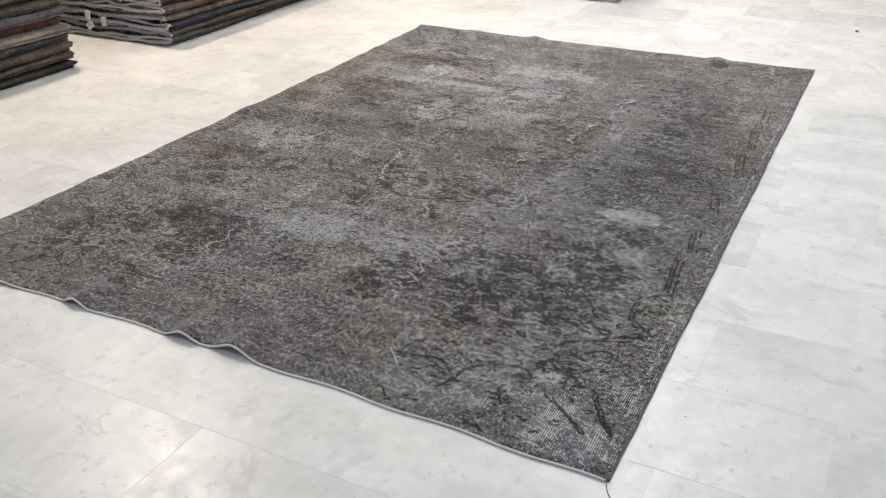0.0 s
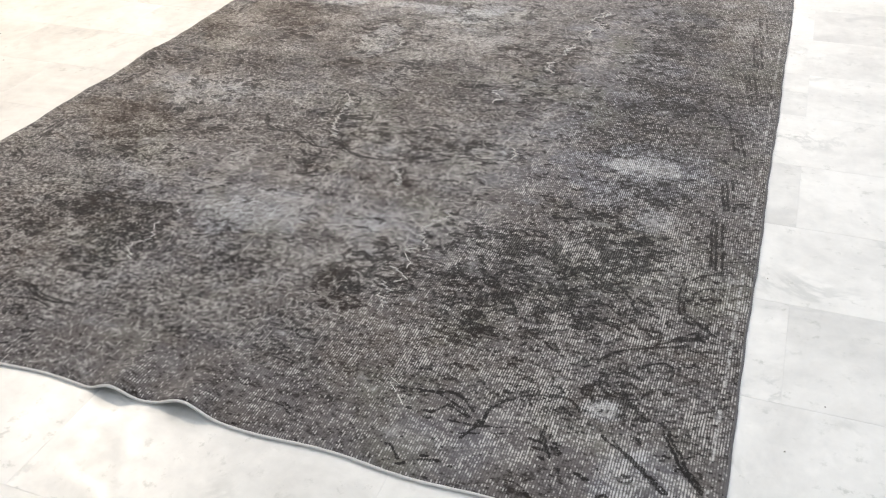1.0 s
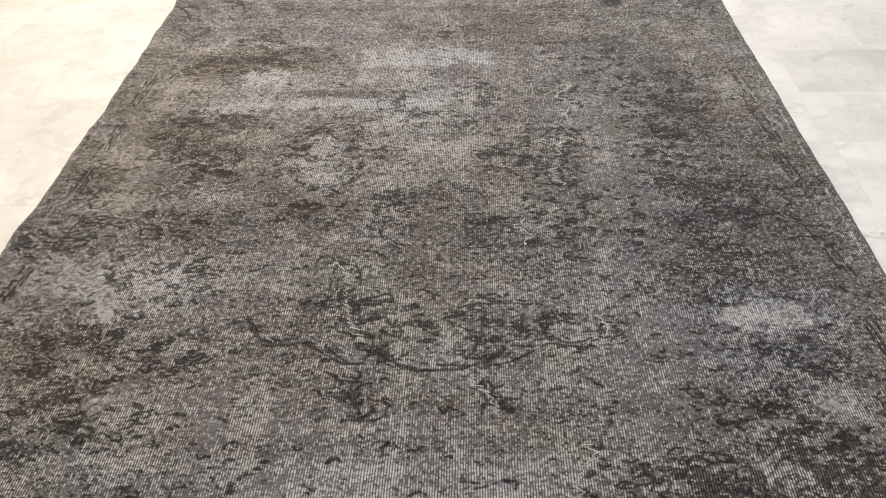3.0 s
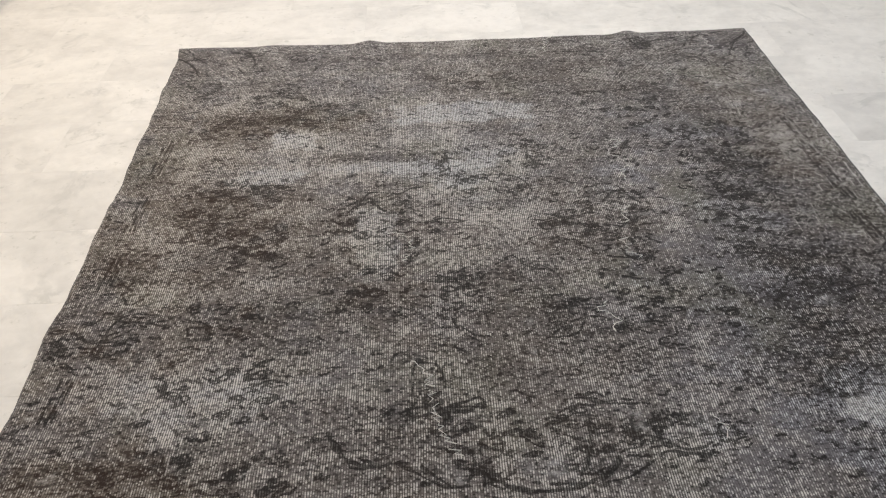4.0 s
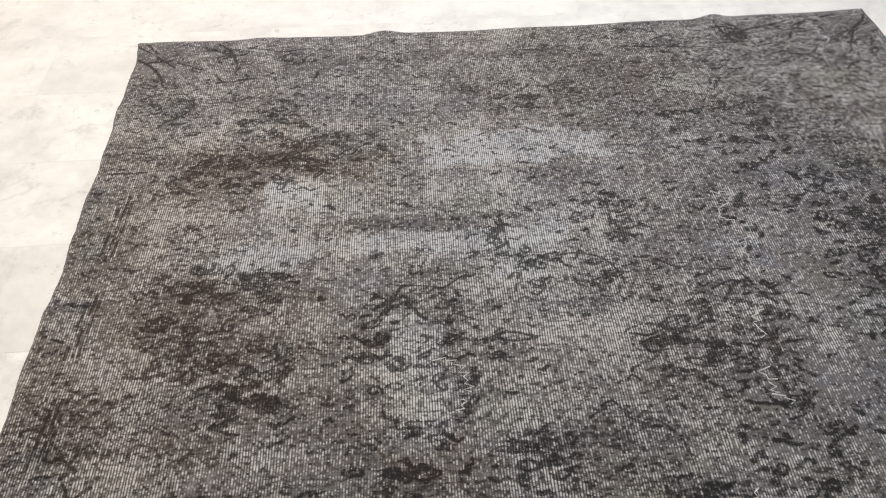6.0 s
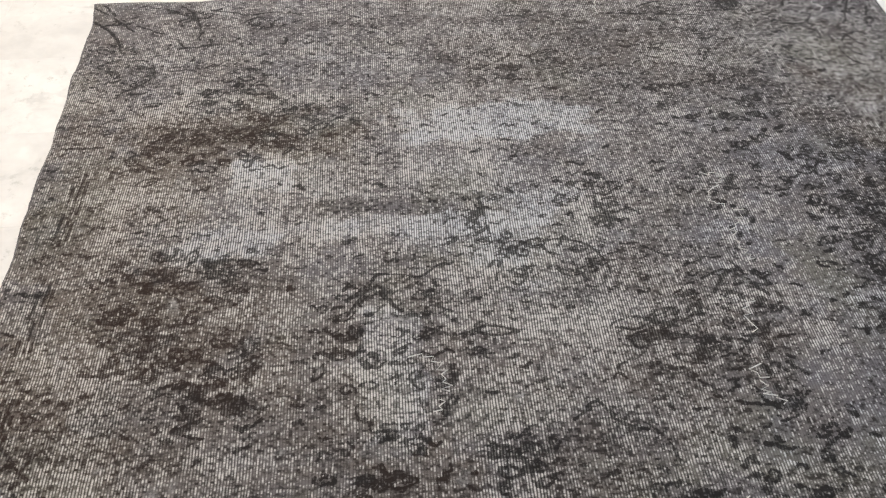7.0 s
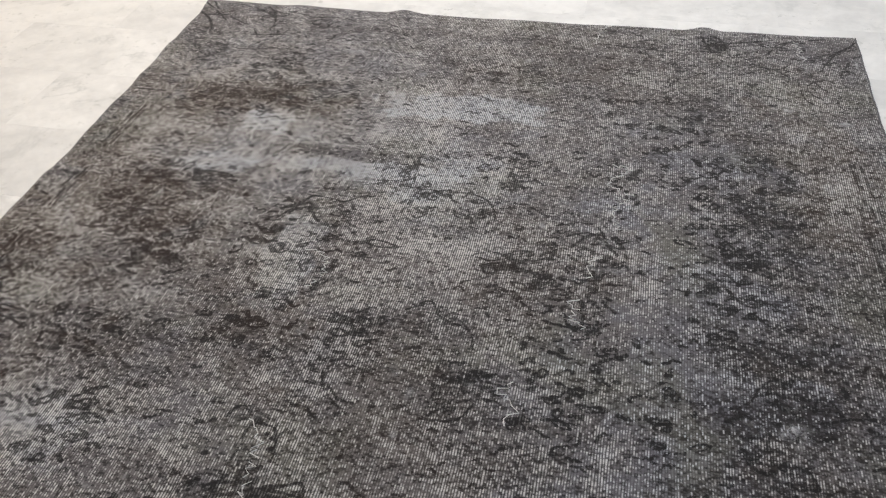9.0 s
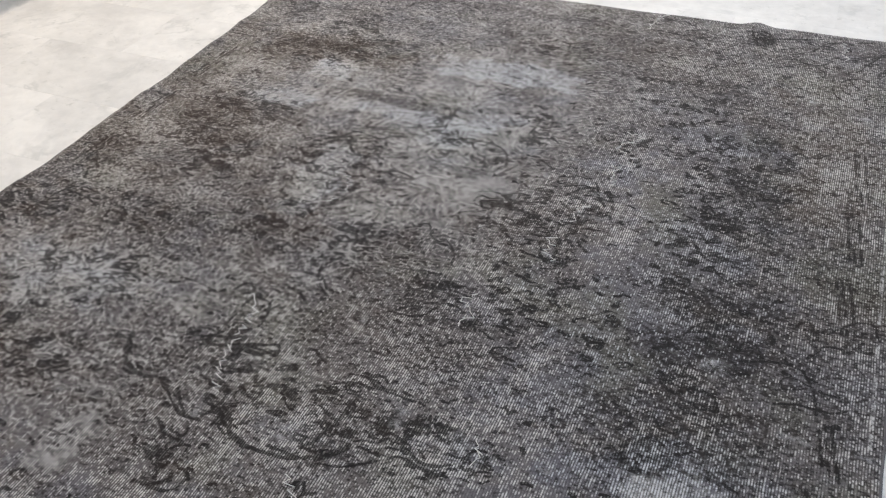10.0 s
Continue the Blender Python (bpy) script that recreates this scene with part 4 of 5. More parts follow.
NEAR_FLOWERS = ((1.77, 0.28, 0.13, 0.04, 0.70), (0.33, 0.34, 0.14, 0.15, 0.70), (1.17, 0.34, 0.12, 0.09, 0.50), (0.72, 0.41, 0.12, 0.10, 0.70), (1.57, 0.41, 0.12, 0.08, 0.60), (0.64, 0.43, 0.12, 0.07, 0.60), (1.16, 0.44, 0.06, 0.05, 0.80), (1.39, 0.45, 0.06, 0.05, 0.90), (0.98, 0.45, 0.06, 0.06, 0.90), (1.08, 0.46, 0.06, 0.05, 0.70), (1.24, 0.47, 0.06, 0.05, 0.70), (0.79, 0.47, 0.08, 0.08, 0.80), (1.58, 0.48, 0.12, 0.08, 1.00), (1.77, 0.50, 0.10, 0.06, 0.90), (0.48, 0.51, 0.13, 0.14, 0.80), (1.32, 0.51, 0.10, 0.12, 0.90))
LOWER_FLOWERS = ((1.12, 0.52, 0.11, 0.10, 0.60), (1.30, 0.53, 0.03, 0.06, 0.80), (1.41, 0.53, 0.08, 0.04, 0.90), (0.84, 0.53, 0.05, 0.07, 0.90), (0.58, 0.56, 0.10, 0.09, 1.00), (1.62, 0.59, 0.14, 0.09, 1.00), (1.54, 0.64, 0.14, 0.13, 1.00), (1.80, 0.65, 0.08, 0.09, 0.90), (1.56, 0.67, 0.06, 0.08, 0.90), (1.77, 0.71, 0.08, 0.10, 0.80), (1.77, 0.73, 0.09, 0.06, 0.90), (0.02, 0.78, 0.12, 0.11, 0.60), (1.71, 0.81, 0.10, 0.04, 0.90), (0.32, 0.83, 0.08, 0.08, 1.00), (0.47, 0.84, 0.08, 0.05, 0.90), (1.67, 0.89, 0.09, 0.05, 0.90))
MIDDLE_FLOWERS = ((0.33, 1.00, 0.09, 0.11, 1.00), (0.53, 1.02, 0.08, 0.07, 0.80), (1.79, 1.05, 0.08, 0.08, 1.00), (0.97, 1.10, 0.09, 0.09, 0.50), (1.34, 1.10, 0.10, 0.06, 0.70), (1.16, 1.11, 0.08, 0.09, 0.70), (0.41, 1.26, 0.13, 0.11, 0.70), (1.68, 1.34, 0.08, 0.14, 0.26), (1.35, 1.44, 0.07, 0.06, 0.80), (0.13, 1.44, 0.11, 0.08, 0.70), (1.18, 1.49, 0.06, 0.06, 0.70), (0.40, 1.50, 0.07, 0.06, 0.80), (1.49, 1.51, 0.09, 0.09, 0.26), (0.94, 1.54, 0.08, 0.08, 0.60), (1.72, 1.54, 0.06, 0.03, 0.30), (0.73, 1.57, 0.09, 0.08, 0.70))
UPPER_FLOWERS = ((1.39, 1.60, 0.10, 0.08, 0.30), (1.71, 1.64, 0.07, 0.05, 0.19), (0.37, 1.74, 0.12, 0.07, 0.80), (1.66, 1.78, 0.05, 0.10, 0.33), (1.39, 1.78, 0.04, 0.15, 0.30), (1.26, 1.81, 0.08, 0.08, 0.60), (1.72, 1.82, 0.11, 0.09, 0.37), (0.38, 1.84, 0.12, 0.08, 1.00), (0.82, 1.84, 0.07, 0.10, 0.60), (0.69, 1.85, 0.07, 0.12, 0.60), (1.35, 1.86, 0.07, 0.11, 0.60), (1.69, 1.95, 0.11, 0.07, 0.33), (0.28, 2.00, 0.08, 0.09, 1.00), (1.70, 2.00, 0.10, 0.08, 0.37), (0.44, 2.03, 0.07, 0.07, 0.90), (1.04, 2.03, 0.11, 0.05, 0.60))
FAR_FLOWERS = ((1.69, 2.06, 0.11, 0.06, 0.37), (0.92, 2.12, 0.05, 0.08, 0.80), (1.15, 2.19, 0.06, 0.09, 0.70), (1.73, 2.21, 0.14, 0.11, 0.33), (1.67, 2.24, 0.13, 0.08, 0.33), (0.28, 2.37, 0.08, 0.07, 0.90), (0.39, 2.39, 0.15, 0.06, 0.80), (1.54, 2.42, 0.08, 0.12, 0.37), (0.56, 2.46, 0.13, 0.07, 0.70), (0.44, 2.56, 0.13, 0.12, 0.50), (1.48, 2.62, 0.13, 0.20, 0.33), (0.12, 2.68, 0.06, 0.12, 0.60), (0.97, 2.69, 0.09, 0.08, 0.80))
for patch in NEAR_FLOWERS + LOWER_FLOWERS + MIDDLE_FLOWERS + UPPER_FLOWERS + FAR_FLOWERS:
    flowers(*patch)
# Sparse strokes between the clusters.
for _ in range(1500):
    squiggle(rng.uniform(0.03, 2.0), rng.uniform(0.05, 2.98), rng.uniform(0.008, 0.028))
# Cracks down to the cotton, and dotted lines of bare knots.
crack([(1.395, 1.890), (1.369, 1.849), (1.380, 1.824), (1.363, 1.777), (1.364, 1.754), (1.347, 1.740), (1.361, 1.717), (1.351, 1.688), (1.371, 1.677), (1.386, 1.657)], 0.008)
crack([(1.262, 1.645), (1.265, 1.618), (1.259, 1.585), (1.265, 1.559), (1.281, 1.527), (1.260, 1.498), (1.241, 1.478), (1.265, 1.457), (1.277, 1.439), (1.264, 1.412), (1.269, 1.391)], 0.008)
crack([(0.775, 1.806), (0.803, 1.796), (0.823, 1.771), (0.826, 1.720), (0.809, 1.685), (0.829, 1.663)], 0.008)
crack([(1.349, 0.800), (1.360, 0.772), (1.338, 0.749), (1.325, 0.716), (1.324, 0.692), (1.341, 0.663), (1.367, 0.637), (1.350, 0.630), (1.330, 0.625), (1.320, 0.605), (1.335, 0.582), (1.345, 0.563), (1.344, 0.549)], 0.008)
crack([(1.315, 0.540), (1.341, 0.529), (1.356, 0.517), (1.349, 0.501), (1.320, 0.487), (1.337, 0.471), (1.342, 0.461), (1.323, 0.445), (1.338, 0.434), (1.349, 0.424), (1.349, 0.400)], 0.008)
crack([(0.756, 0.753), (0.741, 0.729), (0.710, 0.701), (0.723, 0.661), (0.702, 0.635), (0.700, 0.622), (0.726, 0.606), (0.739, 0.584)], 0.008)
crack([(0.714, 0.542), (0.720, 0.509), (0.738, 0.476), (0.714, 0.447), (0.715, 0.421), (0.750, 0.393)], 0.008)
crack([(1.412, 1.149), (1.427, 1.11), (1.411, 1.087)], 0.008)
crack([(1.139, 0.956), (1.167, 0.923), (1.192, 0.866)], 0.008)
crack([(0.829, 1.337), (0.858, 1.288), (0.868, 1.20), (0.888, 1.117), (0.920, 1.072)], 0.008)
crack([(1.40, 2.244), (1.437, 2.22), (1.389, 2.162), (1.457, 2.117)], 0.008)
crack([(1.442, 2.108), (1.408, 2.054), (1.427, 1.981)], 0.007)
crack([(1.874, 2.972), (1.882, 2.902), (1.888, 2.851)], 0.010)
crack([(1.336, 3.009), (1.31, 2.95), (1.303, 2.876)], 0.008)
crack([(1.46, 0.22), (1.48, 0.18), (1.52, 0.15)], 0.010)
for k in range(6):
    dots(0.47 + 0.004 * k, 1.60 + 0.05 * k, 0.56, 1.63 + 0.05 * k)
for x0, y0, x1, y1 in ((0.656, 0.977, 0.702, 1.025), (0.683, 0.943, 0.731, 0.969), (0.677, 0.917, 0.727, 0.885), (0.512, 1.05, 0.558, 1.094), (0.50, 0.73, 0.56, 0.77), (0.49, 0.79, 0.55, 0.80), (0.60, 1.98, 0.66, 2.02), (0.60, 2.08, 0.66, 2.12), (1.40, 1.53, 1.50, 1.55)):
    dots(x0, y0, x1, y1, 11)
# A pale sewn line just inside one long side.
for k in range(60):
    y0 = 0.06 + k * 0.047
    if rng.random() > 0.35:
        stamp("scuff", curve([(2.030, y0), (2.031, y0 + 0.034)], 0.003), 0.0026, 1.0)
press("ink", ink)
press("scuff", scuff)
ink = np.clip(ink * (0.66 + 0.70 * layers(0.10, 0.07, 121)), 0, 1)
wear, tint, scuff = np.clip(wear, 0, 1.2), np.clip(tint, -1, 1), np.clip(scuff, 0, 1)


near_lift = ripple(px, 0.625, 0.034, 0.021) + ripple(px, 0.985, 0.040, 0.024) + ripple(px, 1.135, 0.048, 0.026) + ripple(px, 0.36, 0.06, 0.008)
far_lift = ripple(px, 0.685, 0.045, 0.012) + ripple(px, 1.615, 0.040, 0.013) + ripple(px, 0.34, 0.06, 0.005)
west_lift = ripple(along, 2.48, 0.07, 0.007) + ripple(along, 1.95, 0.06, 0.005) + ripple(along, 1.42, 0.08, 0.007) + ripple(along, 1.75, 0.05, 0.005)
lift = near_lift * np.exp(-((py / 0.13) ** 2)) + far_lift * np.exp(-(((north - py) / 0.12) ** 2)) + west_lift * np.exp(-(((px - west) / 0.10) ** 2))
THICK = 0.0062
pz = THICK + lift + 0.0011 * (layers(0.25, 0.25, 131) - 0.5) - 0.0010 * np.clip(wear, 0, 1) + 0.0009 * (mottle - 0.5)
rim = np.minimum(np.minimum(gx, 1 - gx) * WIDE, np.minimum(gy, 1 - gy) * LONG)
pz -= 0.0022 * np.clip(1 - rim / 0.006, 0, 1)


def sheet(name, zs, material, flip=False):
    """A fine grid over the rug's outline as a mesh."""
    data = bpy.data.meshes.new(name)
    co = np.stack([px, py, zs], -1).reshape(-1, 3).astype(np.float32)
    i = (np.arange(NY - 1)[:, None] * NX + np.arange(NX - 1)[None]).ravel()
    quads = np.stack([i, i + 1, i + NX + 1, i + NX], -1)
    # The skirt down to the underside, round the outline.
    ring = np.concatenate([np.arange(NX), np.arange(1, NY) * NX + NX - 1, (NY - 1) * NX + np.arange(NX - 2, -1, -1), np.arange(NY - 2, 0, -1) * NX])
    under = co[ring] - np.array([0, 0, THICK - 0.0018], np.float32)
    under[:, 2] = np.maximum(under[:, 2], 0.0004)
    co = np.concatenate([co, under])
    k = np.arange(len(ring))
    nxt = (k + 1) % len(ring)
    skirt = np.stack([ring[nxt], ring[k], NX * NY + k, NX * NY + nxt], -1)
    quads = np.concatenate([quads, skirt])
    data.vertices.add(len(co))
    data.vertices.foreach_set("co", co.ravel())
    data.loops.add(quads.size)
    data.loops.foreach_set("vertex_index", quads.ravel().astype(np.int32))
    data.polygons.add(len(quads))
    data.polygons.foreach_set("loop_start", np.arange(0, quads.size, 4, dtype=np.int32))
    data.update(calc_edges=True)
    data.materials.append(material)
    data.shade_smooth()
    return data, ring


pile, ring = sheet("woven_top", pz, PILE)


def store(name, kind, values):
    layer = pile.attributes.new(name, kind, "POINT")
    flat = values.reshape(NX * NY, -1)
    flat = np.concatenate([flat, flat[ring]]).astype(np.float32)
    layer.data.foreach_set("vector" if kind == "FLOAT_VECTOR" else "value", flat.ravel())


store("dye", "FLOAT_VECTOR", np.stack([tone, ink, wear], -1))
store("tint", "FLOAT", tint)
store("scuff", "FLOAT", scuff)
store("bloom", "FLOAT", bloom)
rug = tagged(new("rug"), "worn grey-brown overdyed vintage rug with a faded floral medallion", "rug")
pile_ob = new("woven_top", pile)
pile_ob.parent = rug


def edging(name, rows, cols, inward, radius, material, label):
    """An overcast edge along one side, following the pile."""
    pts = []
    for i, j in zip(rows, cols):
        pts.append((px[i, j] + inward[0], py[i, j] + inward[1], max(pz[i, j] - 0.0024, radius + 0.0003)))
    ob = part(name, tube(pts, [radius * (0.9 + 0.25 * noise.noise((k * 0.37, 1.0, 4.0))) for k in range(len(pts))], 7), material, rug, label, True)
    return ob


every = list(range(0, NX, 3))
edging("edge_binding", [0] * len(every), every, (0, -0.0028), 0.0032, BINDING, "pale grey overcast end binding")
edging("edge_binding", [NY - 1] * len(every), every, (0, 0.001), 0.0022, SELVEDGE, "dark grey end binding")
every = list(range(0, NY, 3))
edging("selvedge", every, [NX - 1] * len(every), (0.0005, 0), 0.0028, SELVEDGE, "dark grey corded side edge")
edging("selvedge", every, [0] * len(every), (-0.0005, 0), 0.0022, SELVEDGE, "dark grey corded side edge")
# White threads in the splits of the pile.


def height_at(x, y):
    i, j = int(np.clip(round(y / LONG * (NY - 1)), 0, NY - 1)), int(np.clip(round(x / WIDE * (NX - 1)), 0, NX - 1))
    return float(pz[i, j])


for run in CRACKS:
    part("frayed_thread", tube([(x, y, height_at(x, y) + 0.0006) for x, y in run], [0.0006 + 0.0006 * rng.random() for _ in run], 5), COTTON, rug, "white cotton thread in a split of the pile")
# A loose thread at one corner.
tail = curve([(2.054, 0.006), (2.062, -0.016), (2.076, -0.036), (2.098, -0.052), (2.112, -0.075)], 0.006)
part("loose_thread", tube([(x, y, 0.0016) for x, y in tail], 0.0009, 5), SELVEDGE, rug, "dark loose thread at the corner")

# ---- stacks of folded carpets ----


def fold_profile(width, height, plies, slack):
    """The centre line of a carpet folded to and fro: points (across, up), bends at both sides."""
    gap = height / plies
    r = gap / 2
    pts = []
    for k in range(plies):
        z = gap * (k + 0.5)
        xs = np.linspace(r, width - r, 26)
        if k % 2:
            xs = xs[::-1]
        pts += [(float(x), z) for x in xs]
        if k < plies - 1:
            side, cx = (1, width - r) if k % 2 == 0 else (-1, r)
            for a in np.radians((-60, -30, 0, 30, 60)):
                pts.append((cx + side * (r + slack) * math.cos(a), z + r + r * math.sin(a)))
    return pts


def folded_carpet(x, y, z, width, length, height, plies, colour, seed, fringe=True, sag=0.008, turn=0.0, mirror=False, ruffle=1.3):
    """A carpet folded to and fro, lying with its folds along its length; open plies at the ends. Returns the thing."""
    r = random.Random(seed)
    base = tagged(new("folded_carpet"), "", "carpet")
    base.matrix_world = pose(x, y, z, 0, 0, turn)
    prof = fold_profile(width, height, plies, r.uniform(0.0, 0.012))
    half = height / plies * 0.46
    m = len(prof)
    side = []
    for i in range(m):
        a, b = prof[max(i - 1, 0)], prof[min(i + 1, m - 1)]
        d = math.hypot(b[0] - a[0], b[1] - a[1]) or 1.0
        side.append((-(b[1] - a[1]) / d * half, (b[0] - a[0]) / d * half))
    steps = 40
    ox, oy = r.uniform(0, 50), r.uniform(0, 50)

    def place(px, pz, t):
        yy = t * length
        f = pz / height
        loose = 1.0 + ruffle * math.exp(-yy / 0.10)
        wob = noise.noise((ox + px * 2.2, oy + yy * 2.6, 0.3)) * sag * 1.3 + noise.noise((ox + px * (12.0 if ruffle < 2 else 7.5), oy + yy * 7.0, pz * 45)) * sag * 0.80 * loose
        push = noise.noise((ox + yy * 2.0, pz * 30, 5.5)) * 0.020 + noise.noise((ox + yy * 14.0, pz * 60, 8.5)) * 0.007
        end = noise.noise((ox, pz * 70 + px * 1.5, 2.0)) * 0.011 * (0.5 + 0.5 * ruffle) * (1 if t > 0.5 else -1) if t in (0.0, 1.0) else 0.0
        xx = px + push * (1 if px > width * 0.5 else -1)
        return ((-xx if mirror else xx), yy + end, max(pz + wob * (0.35 + 0.65 * f), 0.0005))

    bm = bmesh.new()
    rings = []
    for k in range(steps + 1):
        t = k / steps
        outer = [bm.verts.new(place(p[0] + s[0], p[1] + s[1], t)) for p, s in zip(prof, side)]
        inner = [bm.verts.new(place(p[0] - s[0], p[1] - s[1], t)) for p, s in zip(prof, side)]
        rings.append(outer + inner[::-1])
    n = 2 * m
    for a, b in zip(rings, rings[1:]):
        for i in range(n):
            bm.faces.new((a[i], a[(i + 1) % n], b[(i + 1) % n], b[i]))
    for ring_, flip in ((rings[0], False), (rings[-1], True)):
        for i in range(m - 1):
            q = (ring_[i], ring_[i + 1], ring_[n - 2 - i], ring_[n - 1 - i])
            bm.faces.new(q[::-1] if flip else q)
    bmesh.ops.recalc_face_normals(bm, faces=bm.faces[:])
    body = part("body", bm, TEXTILE, base, "", True)
    body.color = (*colour, 1)
    if fringe:
        # The pale cotton edge that shows at the open end, as a ragged cord along the plies.
        cord = []
        for i, (p, s) in enumerate(zip(prof, side)):
            q = place(p[0] + s[0] * 0.7, p[1] + s[1] * 0.7, 0.0)
            cord.append((q[0], q[1] - 0.004 - 0.004 * r.random(), max(q[2], 0.004)))
        strands = bmesh.new()
        for i in range(0, len(cord), 2):
            for _ in range(3):
                q = Vector(cord[i]) + Vector((r.uniform(-0.02, 0.02), 0, r.uniform(-0.003, 0.003)))
                tip = q + Vector((r.uniform(-0.014, 0.014), -r.uniform(0.006, 0.018), -r.uniform(0.004, 0.022)))
                tip.z = max(tip.z, 0.0025 - z if z < 0.01 else -0.03)
                a, b = Vector((0.0013, 0, 0)), Vector((0, 0, 0.0013))
                ends = [[strands.verts.new(p + d) for d in (a, b, -a)] for p in (q, (q + tip) / 2 + Vector((r.uniform(-0.004, 0.004), -0.003, 0.002)), tip)]
                for e0, e1 in zip(ends, ends[1:]):
                    for k in range(3):
                        strands.faces.new((e0[k], e0[(k + 1) % 3], e1[(k + 1) % 3], e1[k]))
        tagged(part("loose_fringe", strands, FRINGE, base, "loose pale cotton strands"), kind="stuff")
        part("fringe", tube(cord, [(0.0022 if ruffle < 2 else 0.0042) + 0.0055 * r.random() for _ in cord], 5), FRINGE, base, "pale cotton fringe")
    return base


def stack(x, y, width, length, colours, label, group, seed, plies=3, mirror=False, fringe=True, ruffle=1.3):
    r = random.Random(seed)
    z = 0.0005
    for k, colour in enumerate(colours):
        h = r.uniform(0.033, 0.042)
        ob = folded_carpet(x + r.uniform(-0.016, 0.010) * (1 if not mirror else -1), y + r.uniform(-0.02, 0.02), z, width * r.uniform(0.96, 1.0), length * r.uniform(0.97, 1.0),
                           h, plies, colour, seed * 100 + k, fringe, turn=r.uniform(-0.6, 0.6) * (1.0 if ruffle < 2 else 2.5), mirror=mirror, ruffle=ruffle)
        tagged(ob, label[k % len(label)], group=group)
        z += h + 0.0045
    return z


STEEL, BROWN, OLIVE, CREAM = (0.085, 0.09, 0.095), (0.15, 0.11, 0.09), (0.13, 0.125, 0.09), (0.33, 0.29, 0.24)
NAVY, TAN, RUST, MAUVE = (0.060, 0.062, 0.09), (0.23, 0.19, 0.14), (0.18, 0.08, 0.07), (0.30, 0.23, 0.26)
SLATE, BLACK, PALE = (0.15, 0.14, 0.16), (0.05, 0.046, 0.046), (0.33, 0.32, 0.33)
near_colours = (BLACK, BROWN, BROWN, STEEL, CREAM, RUST, SLATE, OLIVE, TAN, BROWN, BLACK, STEEL, RUST, OLIVE, BLACK)
kinds = {BLACK: "black-brown", BROWN: "dark brown", STEEL: "dark steel grey", OLIVE: "dull olive", CREAM: "faded cream", TAN: "tan", SLATE: "slate blue-grey",
         NAVY: "dark navy", RUST: "rust red", MAUVE: "faded mauve", PALE: "pale grey"}


def labels(colours):
    return [f"{kinds[c]} worn wool carpet folded flat in a stack" for c in colours]


stack(-1.12, 0.15, 1.10, 1.47, near_colours, labels(near_colours), "folded carpets in the stack beside the rug", 3, mirror=True)
far_colours = (STEEL, BROWN, NAVY, TAN, BROWN, BLACK, MAUVE, STEEL, PALE, BROWN, NAVY, BLACK, OLIVE, BROWN)
stack(-0.95, 2.07, 1.05, 1.62, far_colours, labels(far_colours), "folded carpets in the corner stack", 5, mirror=True, ruffle=2.4)
back_colours = (BLACK, NAVY, BROWN, BLACK, STEEL, BLACK, RUST, BROWN, BLACK, STEEL)
stack(0.80, 4.03, 1.10, 1.40, back_colours, labels(back_colours), "folded carpets in the stack behind the rug", 8, mirror=True)
# Paper tags that hang from the plies of the corner stack.
for x, z, lean in ((-1.45, 0.150, 6), (-1.345, 0.125, -3), (-1.43, 0.085, 55)):
    tag = part("price_tag", box_bm(-0.017, 0.017, -0.0006, 0.0006, -0.046, 0.0), PAPER, None)
    tag.matrix_world = pose(x, 2.032, z, -6, lean, 0)
    tagged(tag, "small white paper tag on a folded carpet", "tag", "paper tags on the carpets")
    for k in range(4):
        part("print_bar", box_bm(-0.012, 0.012 - 0.005 * (k % 2), -0.0010, -0.0008, -0.014 - 0.008 * k, -0.011 - 0.008 * k), PRINT, tag, "grey line of unreadable print")

# Specks of grit on the marble.
r = random.Random(4)
for x, y, size in ((2.155, 3.87, 0.009), (-0.62, 1.45, 0.0022), (-0.42, 1.25, 0.0022), (2.14, 0.27, 0.0014), (2.20, 0.40, 0.0014), (2.08, 0.76, 0.0014)):
    bm = bmesh.new()
    bmesh.ops.create_icosphere(bm, subdivisions=1, radius=size)
    for v in bm.verts:
        v.co = Vector((v.co.x * 1.3, v.co.y, v.co.z * 0.5)) * r.uniform(0.75, 1.2)
        v.co.z += size * 0.45
    speck = part("grit", bm, GRIT, None)
    speck.location = (x, y, 0.0003)
    tagged(speck, "dark crumb of grit lying on the marble", "grit", "grit on the floor")

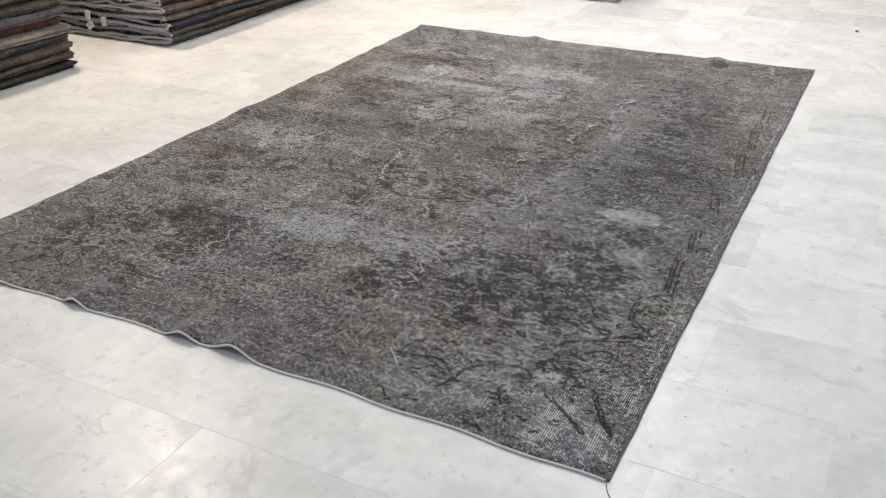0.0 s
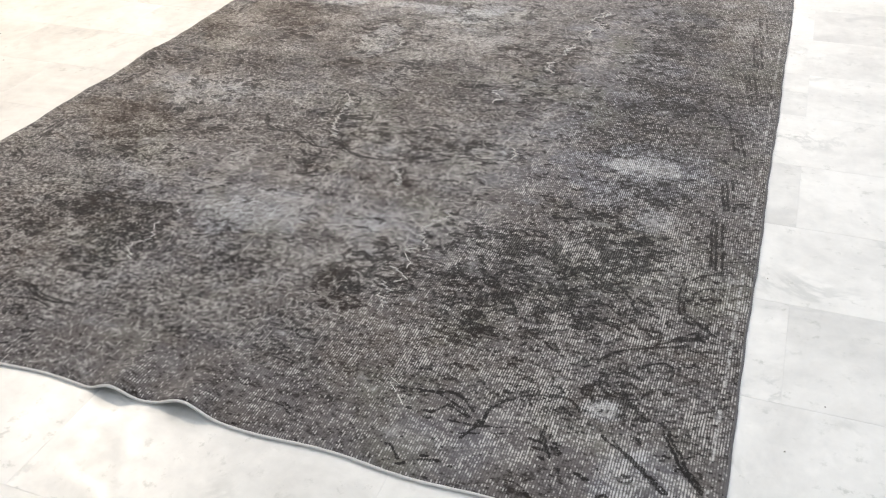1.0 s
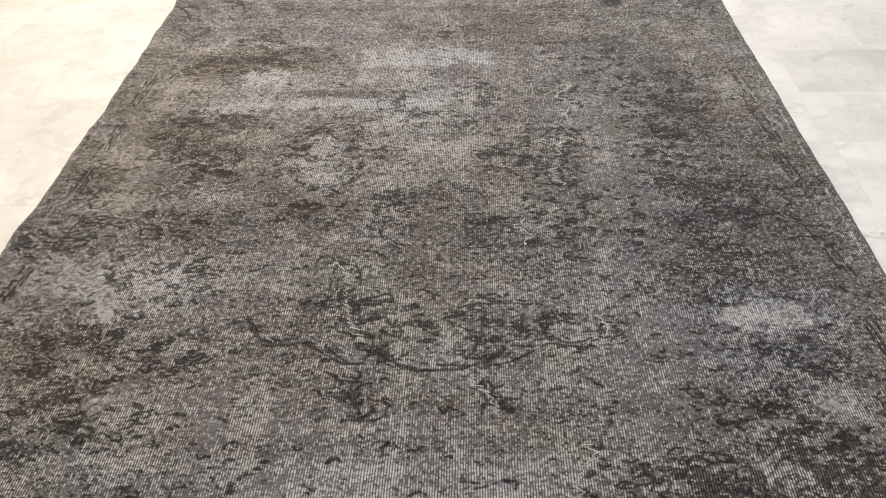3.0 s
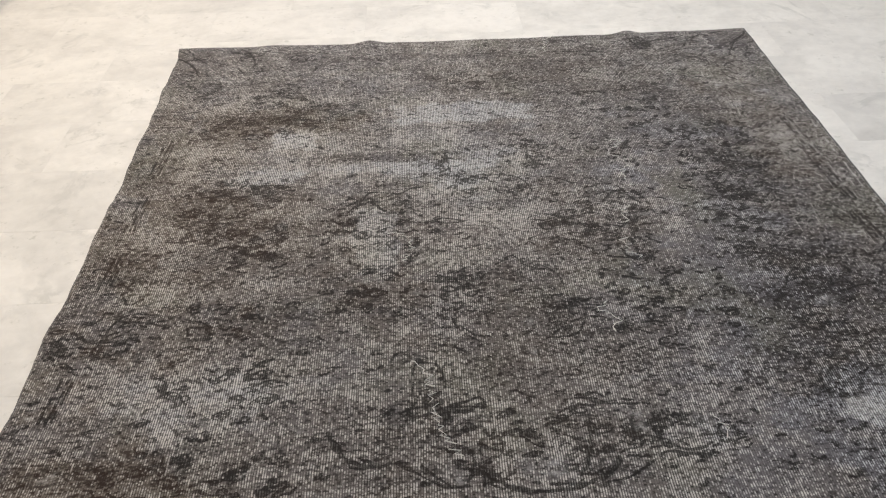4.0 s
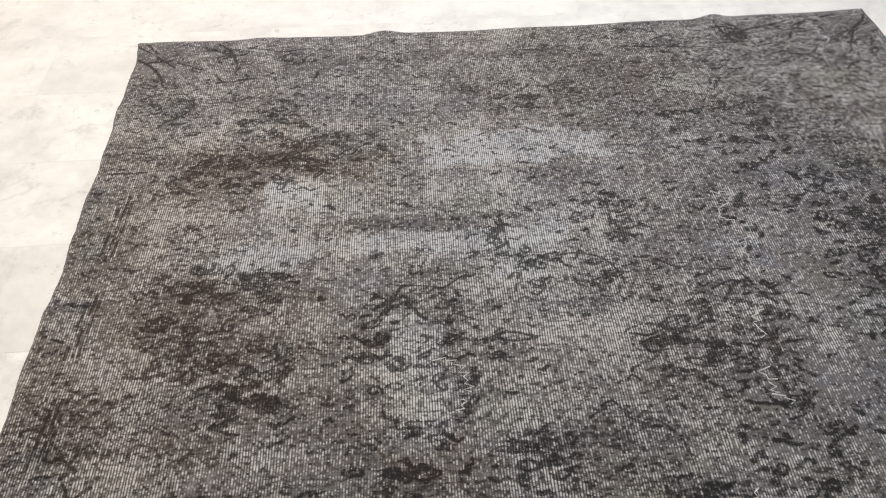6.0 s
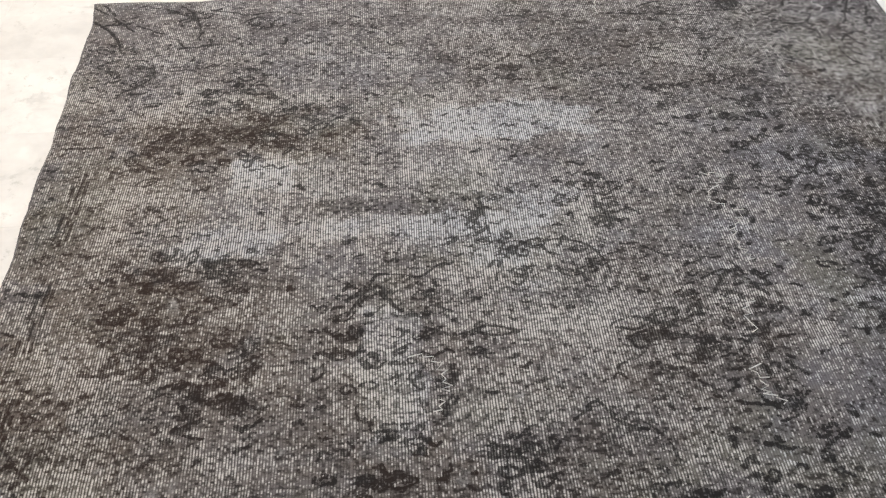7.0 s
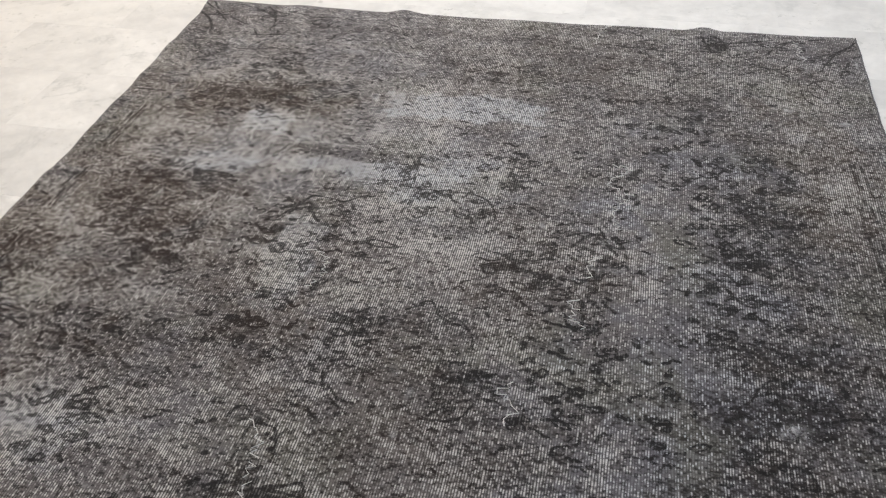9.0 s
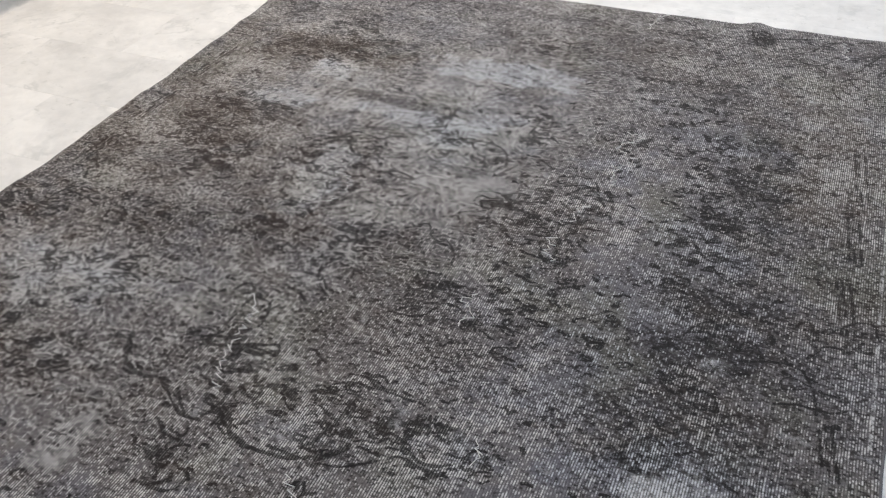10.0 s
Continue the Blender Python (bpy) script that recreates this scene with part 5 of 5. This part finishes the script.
# ---- marble tiles of the floor ----
ROW, LENGTH, JOINT = 0.3003, 0.588, 0.0005
ROW_ZERO, COL_ZERO = 0.384, 2.127


def tile_shape(half_x, half_y):
    b = 0.0003
    low = [(-half_x, -half_y, -0.02), (half_x, -half_y, -0.02), (half_x, half_y, -0.02), (-half_x, half_y, -0.02)]
    mid = [(x, y, -b) for x, y, _ in low]
    top = [(x - math.copysign(b, x), y - math.copysign(b, y), 0.0) for x, y, _ in low]
    faces = [(8, 9, 10, 11)] + [(i + o, (i + 1) % 4 + o, (i + 1) % 4 + o + 4, i + o + 4) for o in (0, 4) for i in range(4)]
    return low + mid + top, faces


shape, tile_faces = tile_shape(LENGTH / 2 - JOINT / 2, ROW / 2 - JOINT / 2)
tile_mesh = mesh_of("tile", shape, tile_faces, MARBLE)
# Greyer tiles; rows 11 and 12 also hold the back stack's reflection as colour.
GREY = {(6, 0): 0.66, (2, -1): 0.72, (4, -1): 0.80, (6, -5): 0.85, (5, -5): 0.7, (5, -4): 0.75, (-1, 0): 0.9, (12, 0): 0.6, (12, -1): 0.62, (11, -3): 0.72, (6, -4): 1.0, (0, 0): 0.85, (1, 0): 0.92, (-2, -2): 0.9, (-2, -3): 0.93, (3, -5): 0.85}
rest_v, rest_f = [], []
for row in range(-13, 21):
    for col in range(-10, 6):
        shift = 0.0 if row % 2 == 0 else LENGTH / 2 + 0.006
        cx, cy = COL_ZERO + (col + 0.5) * LENGTH + shift, ROW_ZERO + (row + 0.5) * ROW
        if not (X0 - 0.1 < cx < X1 + 0.1 and Y0 - 0.1 < cy < Y1 + 0.1):
            continue
        if -1.9 < cx < 3.4 and -1.3 < cy < 4.6:
            tile = new("tile", tile_mesh)
            tile.parent, tile.location = floor, (cx, cy, random.uniform(-0.0001, 0.0001))
            g = GREY.get((row, col), 1.0)
            tile.color = (g, g, g, 1)
        else:
            o = len(rest_v)
            rest_v += [(x + cx, y + cy, z) for x, y, z in shape]
            rest_f += [tuple(i + o for i in f) for f in tile_faces]
rest = new("tile_field", mesh_of("tile_field", rest_v, rest_f, MARBLE))
rest.parent = floor
tagged(rest, kind="stuff")
